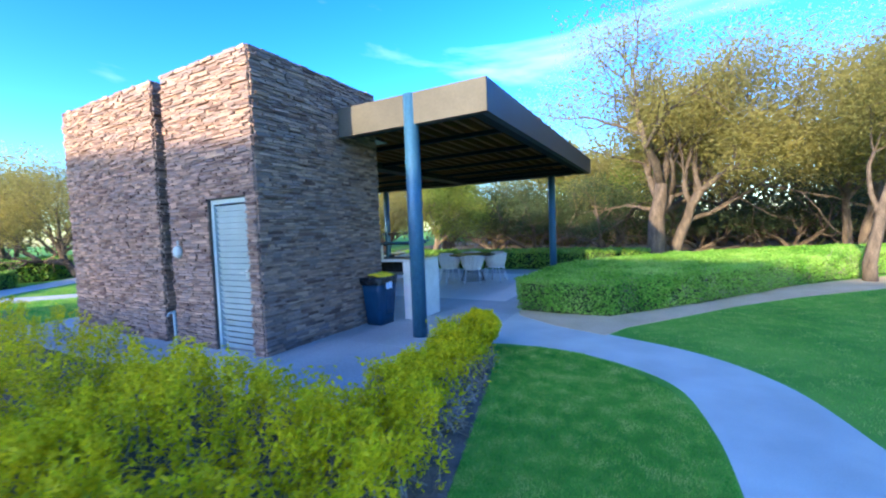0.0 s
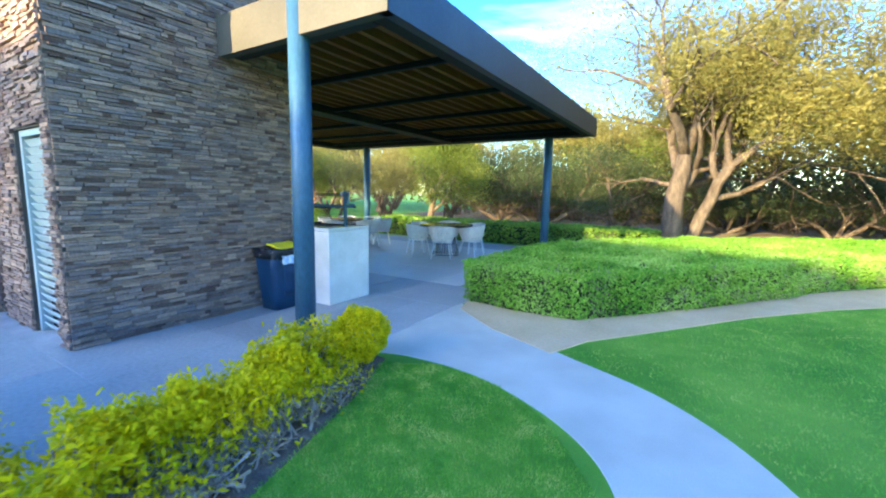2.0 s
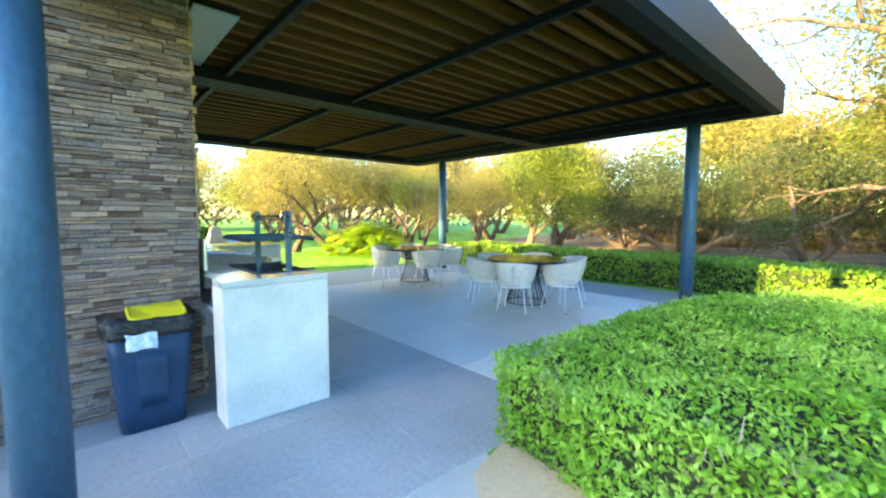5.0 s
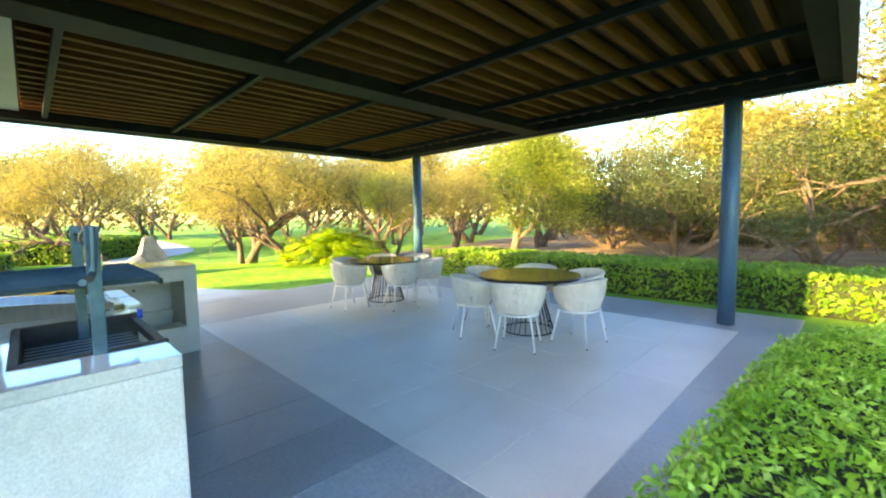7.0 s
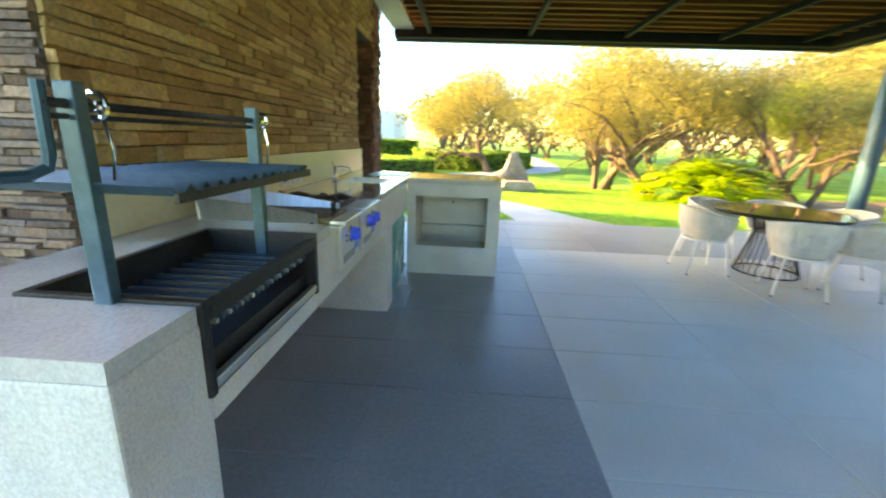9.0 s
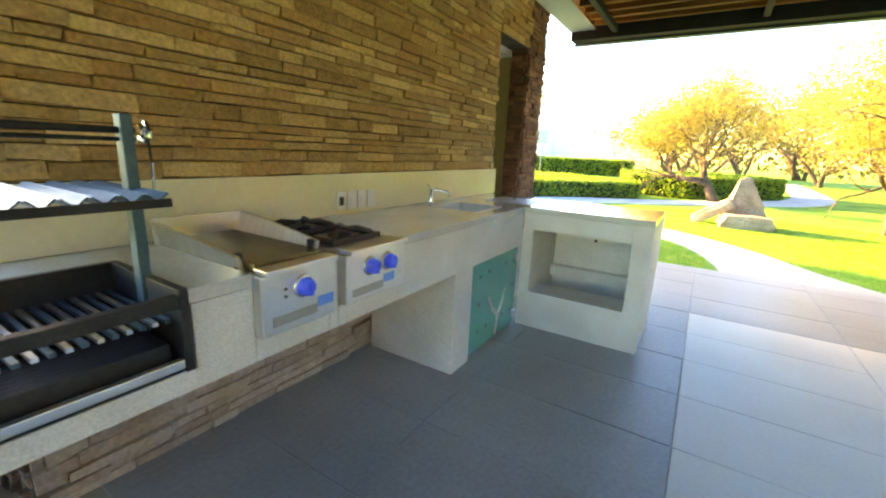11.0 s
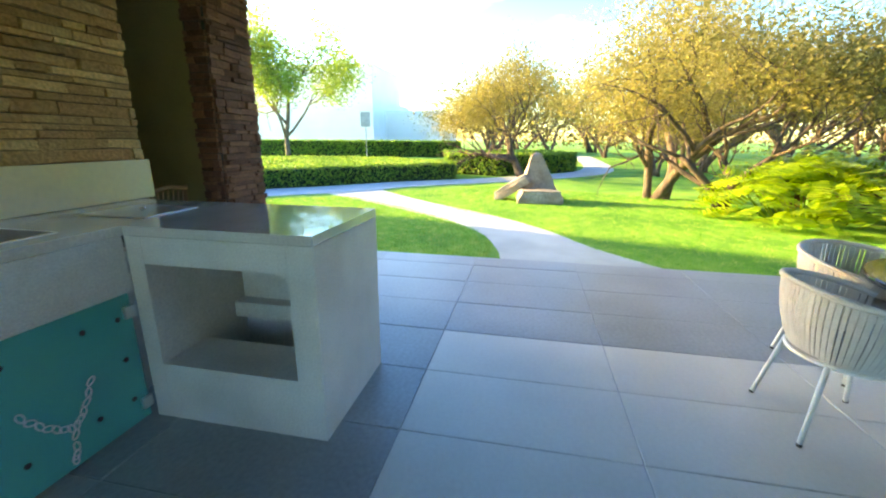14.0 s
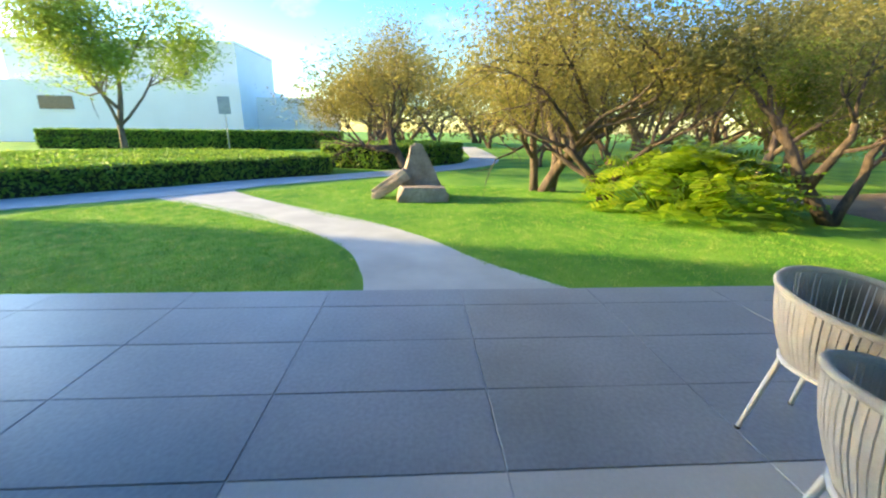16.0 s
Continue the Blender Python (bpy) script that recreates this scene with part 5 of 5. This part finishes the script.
WIDE = dict(wob=0.15, lift=(0.10, 0.02, 0.03, 0.03, 0.0), taper=0.66, levels=4, kids=(6, 4, 3, 3), spread=(0.45, 1.15), shrink=(0.62, 0.92))
YOUNG = dict(wob=0.10, lift=(0.12, 0.12, 0.08, 0.03), taper=0.55, levels=3, kids=(7, 4, 3), spread=(0.5, 1.15), shrink=(0.52, 0.8))
KINDS = dict(
    mesq=("spreading golden-green mesquite tree with forked dark trunk", 3, MESQ, [((0, 0, -0.05), (0.35, 0.1, 1), 1.7, 0.11), ((0.12, 0.1, -0.05), (-0.45, 0.25, 1), 1.7, 0.095), ((-0.1, -0.1, -0.05), (0.05, -0.4, 1), 1.6, 0.085)],
          L_GOLD, M_BARK, 27000, 0.034, 0.42, 0.0, 1.3),
    lean=("leaning golden mesquite tree with wide low crown", 8, MESQ, [((0, 0, -0.05), (-0.55, 0.2, 1), 1.8, 0.12), ((0.1, 0, -0.05), (0.4, -0.3, 1), 1.5, 0.085)], L_GOLD, M_BARK, 27000, 0.034, 0.44, 0.0, 1.25),
    big=("tall old mesquite tree with thin yellow crown and heavy limbs", 14, OPEN, [((0, 0, -0.05), (-0.12, 0.0, 1), 2.3, 0.20), ((0.36, 0.1, -0.05), (0.30, 0.1, 1), 2.2, 0.14)], L_GOLD, M_BARK_PALE, 60000, 0.042, 0.52, 0.0, 1.7),
    giant=("old mesquite tree with short trunk and vast golden crown", 31, WIDE, [((0, 0, -0.05), (-0.22, -0.1, 1), 1.9, 0.21), ((0.22, 0.05, -0.05), (0.30, 0.1, 1), 1.8, 0.13)], L_GOLD, M_BARK, 150000, 0.033, 0.40, 0.0, 1.5),
    slim=("mesquite tree with a single slender trunk and airy golden crown", 37, OPEN, [((0, 0, -0.05), (0.03, 0.0, 1), 2.2, 0.13)], L_GOLD, M_BARK, 50000, 0.034, 0.46, 0.0, 1.9),
    lime=("fresh lime-green pepper tree with drooping foliage", 19, OPEN, [((0, 0, -0.05), (0.2, 0.05, 1), 1.7, 0.15)], L_LIME, M_BARK_PALE, 36000, 0.040, 0.34, 0.38, 0.7),
    dark=("low dark olive-green spreading tree with twisted limbs", 23, LOW, [((0, 0, -0.05), (0.9, 0.2, 0.8), 1.7, 0.12), ((0, 0, -0.05), (-0.9, -0.1, 0.75), 1.7, 0.12), ((0, 0.1, -0.05), (0.1, 0.6, 1), 1.5, 0.10), ((0, 0.1, -0.05), (-0.1, -0.7, 1), 1.5, 0.10)],
          L_DARK, M_BARK, 36000, 0.042, 0.36, 0.0, 0.7),
    young=("slim young broadleaf tree with bright green crown", 29, YOUNG, [((0, 0, -0.05), (0.02, 0.0, 1), 1.75, 0.075)], L_YOUNG, M_BARK_PALE, 20000, 0.050, 0.28, 0.0, 1.15),
    dome=("mesquite tree with a leaning trunk and dense golden dome", 53, WIDE, [((0, 0, -0.05), (0.1, -0.38, 1), 1.5, 0.15)], L_GOLD, M_BARK, 40000, 0.036, 0.42, 0.0, 1.2))


def plant(kind, far):
    label, seed, spec, stems, leaf, bark, count, size, clump, droop, floor = KINDS[kind]
    return tree(label, seed, spec, stems, leaf, bark, count // 4 if far else count, size * 2.0 if far else size, clump, droop, floor)


PLACES = (("mesq", -17.1, 12.0, 1.3, 20), ("dome", -22.5, 8.6, 1.15, 0), ("giant", -0.2, 17.2, 1.55, 0), ("lime", -10.6, 18.9, 1.15, 60), ("dark", -6.0, 21.6, 1.2, 0), ("young", -30.0, -6.2, 2.3, 0),
          ("slim", 3.95, 12.75, 1.05, 200), ("mesq", -15.6, 12.9, 0.9, 250), ("lean", -13.3, 15.6, 1.0, 120), ("mesq", -20.4, 21.4, 1.2, 10), ("lean", -28.6, 24.0, 1.3, 70),
          ("lean", -14.5, 20.0, 1.1, 10), ("lime", -17.5, 17.8, 0.95, 190), ("dark", -2.4, 21.2, 1.1, 80), ("dark", -9.5, 25.0, 1.2, 200), ("big", 6.5, 21.0, 1.2, 140),
          ("mesq", 9.5, 17.5, 1.4, 300), ("big", -6.0, 29.0, 1.1, 220), ("big", -15.0, 29.0, 1.1, 50), ("lime", -22.0, 28.5, 1.3, 130), ("mesq", -27.0, 16.5, 1.6, 45),
          ("lean", -33.0, 18.5, 1.35, 280), ("mesq", -36.0, 8.0, 1.4, 310), ("lean", -30.0, 6.5, 1.5, 20), ("mesq", -43.0, 15.0, 1.6, 130), ("big", -40.0, 26.0, 1.2, 10),
          ("mesq", -24.5, 14.0, 0.95, 160), ("lean", 2.5, 27.0, 1.6, 190), ("big", 13.0, 27.0, 1.25, 320), ("mesq", 15.0, 14.0, 1.4, 60), ("lean", -47.0, 5.0, 1.4, 220),
          ("big", -45.0, 36.0, 1.3, 75), ("lime", -30.0, 36.0, 1.4, 250), ("big", -20.0, 40.0, 1.3, 115), ("big", -5.0, 41.0, 1.3, 175), ("lime", 9.0, 38.0, 1.6, 35), ("big", 24.0, 36.0, 1.4, 290),
          ("mesq", -12.5, 24.0, 1.6, 33), ("lean", -18.0, 25.0, 1.7, 99), ("lime", -8.0, 33.0, 1.9, 5), ("mesq", -1.0, 33.0, 2.0, 140), ("lean", -24.0, 33.0, 1.9, 260), ("mesq", -33.0, 28.0, 1.9, 15),
          ("lime", -38.0, 20.0, 1.8, 320), ("mesq", -50.0, 22.0, 2.0, 85), ("lean", -52.0, 11.0, 1.9, 170), ("mesq", 5.0, 32.0, 2.0, 215), ("lean", 18.0, 22.0, 1.9, 40), ("mesq", -27.0, 20.5, 1.5, 110),
          ("dark", 1.5, 25.0, 0.8, 15), ("dark", 5.0, 24.0, 0.9, 130), ("dark", 9.0, 25.5, 0.85, 250), ("dark", 13.0, 23.0, 0.9, 310), ("lean", 8.5, 29.0, 1.9, 75), ("mesq", 12.5, 32.0, 2.0, 165), ("lime", 1.5, 30.0, 1.8, 285),
          ("mesq", -42.0, 21.0, 2.3, 35), ("lean", -46.0, 30.0, 2.4, 145), ("mesq", -58.0, 16.0, 2.5, 200), ("lean", -60.0, 4.0, 2.3, 60), ("mesq", -35.0, 33.0, 2.3, 270), ("big", -28.0, 30.0, 1.4, 100))
protos = {}
for kind_, x, y, s, a in PLACES:
    m = Matrix.LocRotScale((x, y, -0.03), Euler((0, 0, radians(a))), (s, s, s))
    key = (kind_, math.hypot(x + 6, y - 10) > 17.0 and kind_ != "young")
    if key in protos:
        o = copy_thing(protos[key], Matrix.LocRotScale((x, y, -0.03), Euler((0, 0, radians(a))), None))
        o.matrix_basis = m
    else:
        protos[key] = plant(*key)
        protos[key].matrix_basis = m

# ---- far woods ----
L_FAR = leaf_mat("far_wood_leaf", (0.045, 0.055, 0.018), (0.11, 0.115, 0.032), (0.20, 0.18, 0.06), 0.3, 0.7, 1.6)
rngw = np.random.RandomState(91)
belt = np.array([(-86, 2), (-76, 24), (-56, 46), (-25, 57), (10, 57), (36, 46), (48, 24)], float)
seg = rngw.randint(0, len(belt) - 1, 17000)
tt = rngw.uniform(0, 1, (17000, 1))
xy = belt[seg] * (1 - tt) + belt[seg + 1] * tt + rngw.normal(0, 1.6, (17000, 2))
tops = np.array([5.8 + 4.2 * noise.noise(Vector((a * 0.13, b * 0.13, 2.0))) + 1.8 * noise.noise(Vector((a * 0.5, b * 0.5, 7.0))) for a, b in xy])
far_pts = np.column_stack([xy, np.clip(tops, 2.5, 10.0) * rngw.uniform(0, 1, 17000) ** 0.7])
tagged(fast_mesh("woods", leaves(far_pts, 0.34, rngw, ratio=0.6), 4, L_FAR), "distant belt of olive and golden trees", "woods", kind="stuff")

scrub = np.array([(-16, 32), (-6, 30), (4, 29), (14, 26), (28, 20)], float)
seg = rngw.randint(0, len(scrub) - 1, 22000)
tt = rngw.uniform(0, 1, (22000, 1))
xy = scrub[seg] * (1 - tt) + scrub[seg + 1] * tt + rngw.normal(0, 0.9, (22000, 2))
tops = np.array([3.3 + 1.6 * noise.noise(Vector((a * 0.3, b * 0.3, 4.0))) + 0.8 * noise.noise(Vector((a * 0.9, b * 0.9, 1.0))) for a, b in xy])
low_pts = np.column_stack([xy, np.clip(tops, 0.8, 6.0) * rngw.uniform(0, 1, 22000) ** 0.8])
tagged(fast_mesh("undergrowth", leaves(low_pts, 0.15, rngw, ratio=0.5), 4, L_FAR), "brownish olive thicket under the far trees", "undergrowth", kind="stuff")

# ---- boulders ----


def boulder(place, size, turn, seed, taper, lean, label):
    """A split angular rock; taper narrows its top, lean shifts the peak along y."""
    bm = bmesh.new()
    bmesh.ops.create_cube(bm, size=1)
    bmesh.ops.subdivide_edges(bm, edges=bm.edges[:], cuts=7, use_grid_fill=True)
    for v in bm.verts:
        c = v.co.copy()
        c = c.lerp(c.normalized() * 0.58, 0.28)
        up = c.z + 0.5
        k = 1 - taper * min(max(up, 0), 1)
        off = Vector((seed * 3.1, seed * 1.7, 0))
        chip = 0.10 * noise.noise(c * 2.1 + off) + 0.05 * noise.noise(c * 5.5 + off) + 0.02 * noise.noise(c * 14 + off)
        c = c * (1 + chip)
        v.co = Vector((c.x * k * size[0], (c.y * k + lean * up) * size[1], c.z * size[2]))
    bmesh.ops.transform(bm, matrix=Euler([radians(q) for q in turn]).to_matrix().to_4x4(), verts=bm.verts)
    low = min(v.co.z for v in bm.verts)
    bmesh.ops.translate(bm, vec=(place[0], place[1], place[2] - low), verts=bm.verts)
    tagged(obj("boulder", bm, M_ROCK), label, "boulder", "boulders on the lawn")


boulder((-16.2, 9.10, -0.12), (0.62, 1.12, 1.16), (0, 0, 8), 3, 0.80, -0.12, "upright tan pointed boulder on the lawn")
boulder((-16.05, 8.42, -0.10), (0.45, 1.0, 0.26), (34, 0, -6), 7, 0.12, 0.0, "tan slab boulder leaning on its neighbour")
boulder((-15.62, 9.08, -0.08), (0.42, 1.10, 0.36), (0, 0, 5), 11, 0.18, 0.03, "low flat tan boulder")

# ---- broad-leaved plant ----
rngp = np.random.RandomState(77)
bush = thing("philodendron", "large clump of glossy yellow-green lobed leaves", "plant")
quads = []
for k in range(420):
    a, rr = rngp.uniform(0, math.tau), rngp.uniform(0, 1) ** 0.6
    px, py = -14.6 + 1.7 * rr * math.cos(a), 14.0 + 1.5 * rr * math.sin(a)
    pz = 0.25 + 0.80 * (1 - rr ** 2) + rngp.uniform(-0.2, 0.2)
    out = np.array([math.cos(a) * (0.3 + rr), math.sin(a) * (0.3 + rr), rngp.uniform(-0.6, 0.3)])
    out /= np.linalg.norm(out)
    side = np.cross(out, (0, 0, 1.0)) + rngp.normal(0, 0.15, 3)
    side /= np.linalg.norm(side)
    ln = rngp.uniform(0.30, 0.58)
    b0 = np.array([px, py, pz])
    for j in range(7):
        t = j / 6
        ctr = b0 + out * ln * t
        lobe = ln * (0.42 * math.sin(math.pi * (0.15 + 0.8 * t)) + 0.05)
        fw = out * ln * 0.11
        for s in (1, -1):
            quads.append([ctr, ctr + fw * 0.9, ctr + side * s * lobe + fw * 0.7 - np.array([0, 0, 0.03]), ctr + side * s * lobe * 0.8 - fw * 0.2 - np.array([0, 0, 0.02])])
tagged(fast_mesh("leaves", np.array(quads), 4, L_PHILO, bush), kind="stuff")
for k in range(40):
    a, rr = rngp.uniform(0, math.tau), rngp.uniform(0, 1)
    part("stem", tube([(-14.6 + 0.8 * rr * math.cos(a), 14.0 + 0.8 * rr * math.sin(a), -0.03), (-14.6 + 1.4 * rr * math.cos(a), 14.0 + 1.3 * rr * math.sin(a), 0.6 - 0.2 * rr)], 0.012, 5), L_PHILO, bush)

# ---- red-brown spiky plant ----
L_CORD = leaf_mat("cordyline_leaf", (0.10, 0.045, 0.03), (0.24, 0.115, 0.06), (0.36, 0.22, 0.10), 0.3, 0.5)


def cordyline(x, y, tall, seed):
    rng = np.random.RandomState(seed)
    c = thing("cordyline", "clump of red-brown sword-shaped leaves on the lawn", "plant", "red-brown plants on the lawn")
    quads = []
    for k in range(110):
        a = rng.uniform(0, math.tau)
        lean = rng.uniform(0.1, 1.0)
        d = np.array([math.cos(a) * lean, math.sin(a) * lean, 1.0])
        d /= np.linalg.norm(d)
        side = np.cross(d, (0.3, 0.2, 1.0))
        side /= np.linalg.norm(side)
        base = np.array([x + rng.normal(0, 0.16), y + rng.normal(0, 0.16), -0.02])
        ln = tall * rng.uniform(0.65, 1.1)
        mid = base + d * ln * 0.55
        tip = base + d * ln + np.array([math.cos(a), math.sin(a), -0.4]) * 0.14 * lean
        quads.append([base - side * 0.012, base + side * 0.012, mid + side * 0.034, mid - side * 0.034])
        quads.append([mid - side * 0.034, mid + side * 0.034, tip + side * 0.004, tip - side * 0.004])
    tagged(fast_mesh("leaves", np.array(quads), 4, L_CORD, c), kind="stuff")


cordyline(-16.5, 14.6, 1.15, 5)
cordyline(-16.0, 15.6, 1.05, 6)

# ---- distance: white house, unseen shade block, fence, sign ----
house = thing("house", "long white rendered house with flat roofs behind trees", "house")
part("wall", box(-64, -50, -34, -8, -0.03, 5.6, 0.02), M_RENDER, house)
part("upper_storey", box(-62, -51.5, -30, -8.6, 5.6, 9.2, 0.02), M_RENDER, house)
part("side_wing", box(-66, -54, -8, -1.5, -0.03, 4.6, 0.02), M_RENDER, house)
part("parapet", box(-62.1, -51.4, -30.1, -8.5, 9.2, 9.4, 0.02), M_RENDER, house)
for y0, y1, z0, z1 in ((-26.5, -23.4, 3.0, 4.2), (-14.2, -13.2, 6.0, 7.2)):
    xf = -50 if z1 < 5 else -51.5
    wn_ = part("window", box(xf, xf + 0.06, y0, y1, z0, z1), M_ROOFDARK, house, "dark window")
    part("sill", box(xf, xf + 0.12, y0 - 0.1, y1 + 0.1, z0 - 0.12, z0 - 0.01), M_RENDER, wn_)
# Unseen block, added to hold the low sun off the pavilion and lawn.
shade_block = thing("house", "plain rendered block out of view, added for shade", "house")
part("wall", box(-17.6, 15, -34, -22, -0.03, 9.6, 0.02), M_RENDER, shade_block)
part("parapet", box(-17.7, 15.1, -34.1, -21.9, 9.6, 9.85, 0.02), M_RENDER, shade_block)
shade_block.matrix_basis = Matrix.Translation((-18, -22, 0)) @ Matrix.Rotation(radians(-16), 4, "Z") @ Matrix.Translation((18, 22, 0))

fence = thing("board_fence", "brown wooden board fence behind the trees", "fence")
fm = bpy.data.meshes.new("board")
fbm = box(-0.07, 0.07, -0.012, 0.012, 0, 1.7, 0.004)
fbm.to_mesh(fm)
fbm.free()
fm.materials.append(M_FENCE)
for k in range(150):
    o = new("board", fm)
    o.location = (-12.0 + k * 0.15, 31.0 + 0.012 * (k % 2), -0.03)
    o.parent = fence
for z in (0.4, 1.3):
    part("rail", box(-12.1, 10.5, 31.03, 31.08, z, z + 0.09), M_FENCE, fence)
sign = thing("sign_post", "small grey sign on a thin post", "sign")
part("post", tube([(-30.0, -0.9, -0.03), (-30.0, -0.9, 2.6)], 0.03, 8), M_SIGN, sign, "", True)
part("panel", box(-29.98, -29.95, -1.2, -0.6, 2.1, 2.95, 0.01), M_SIGN, sign)

# ---- wall stones, last ----
ledger(wall_east, (BX1, BY0, 0), (0, 1, 0), (1, 0, 0), BY1 - BY0, 0, BH, 41, near=(0.8, 2.5, 0.2, 2.4))
ledger(wall_south, (BX0, BY0, 0), (1, 0, 0), (0, -1, 0), BX1 - BX0, 0, BH, 42, holes=((NX0 - BX0, NX1 - BX0, 0, 9), (DX0 - BX0, DX1 - BX0, 0, DH)), near=(3.2, 5.2, 0.3, 3.0))
ledger(wall_notch, (NX0, BY0, 0), (0, 1, 0), (1, 0, 0), 0.55, 0, BH, 43)
ledger(wall_notch, (NX0, BY0 + 0.55, 0), (1, 0, 0), (0, -1, 0), NX1 - NX0, 0, BH - 0.05, 48)
ledger(wall_north, (BX1, BY1, 0), (-1, 0, 0), (0, 1, 0), BX1 - OX1, 1.274, BH, 44, near=(0.0, 3.8, 1.27, 2.6), course=0.062, run=(0.12, 0.42), rock=M_STONE_TAN)
ledger(wall_north, (OX1, BY1, 0), (-1, 0, 0), (0, 1, 0), OX1 - OX0, OH, BH, 50, course=0.062, run=(0.12, 0.42), rock=M_STONE_TAN)
ledger(wall_north, (OX0, BY1, 0), (-1, 0, 0), (0, 1, 0), OX0 - BX0, 0, BH, 51, course=0.055, run=(0.08, 0.3), rock=M_STONE_RUST)
ledger(wall_north, (BX1, BY1, 0), (-1, 0, 0), (0, 1, 0), BX1 - OX1, 0, 0.72, 49, near=(0.0, 3.8, 0.0, 0.7), course=0.085, run=(0.12, 0.42), rock=M_STONE_PALE)
ledger(wall_north, (OX0, BY1, 0), (0, -1, 0), (1, 0, 0), 0.2, 0, OH, 45, course=0.055, rock=M_STONE_RUST)
ledger(wall_west, (BX0, BY1, 0), (0, -1, 0), (-1, 0, 0), BY1 - BY0, 0, BH, 46)
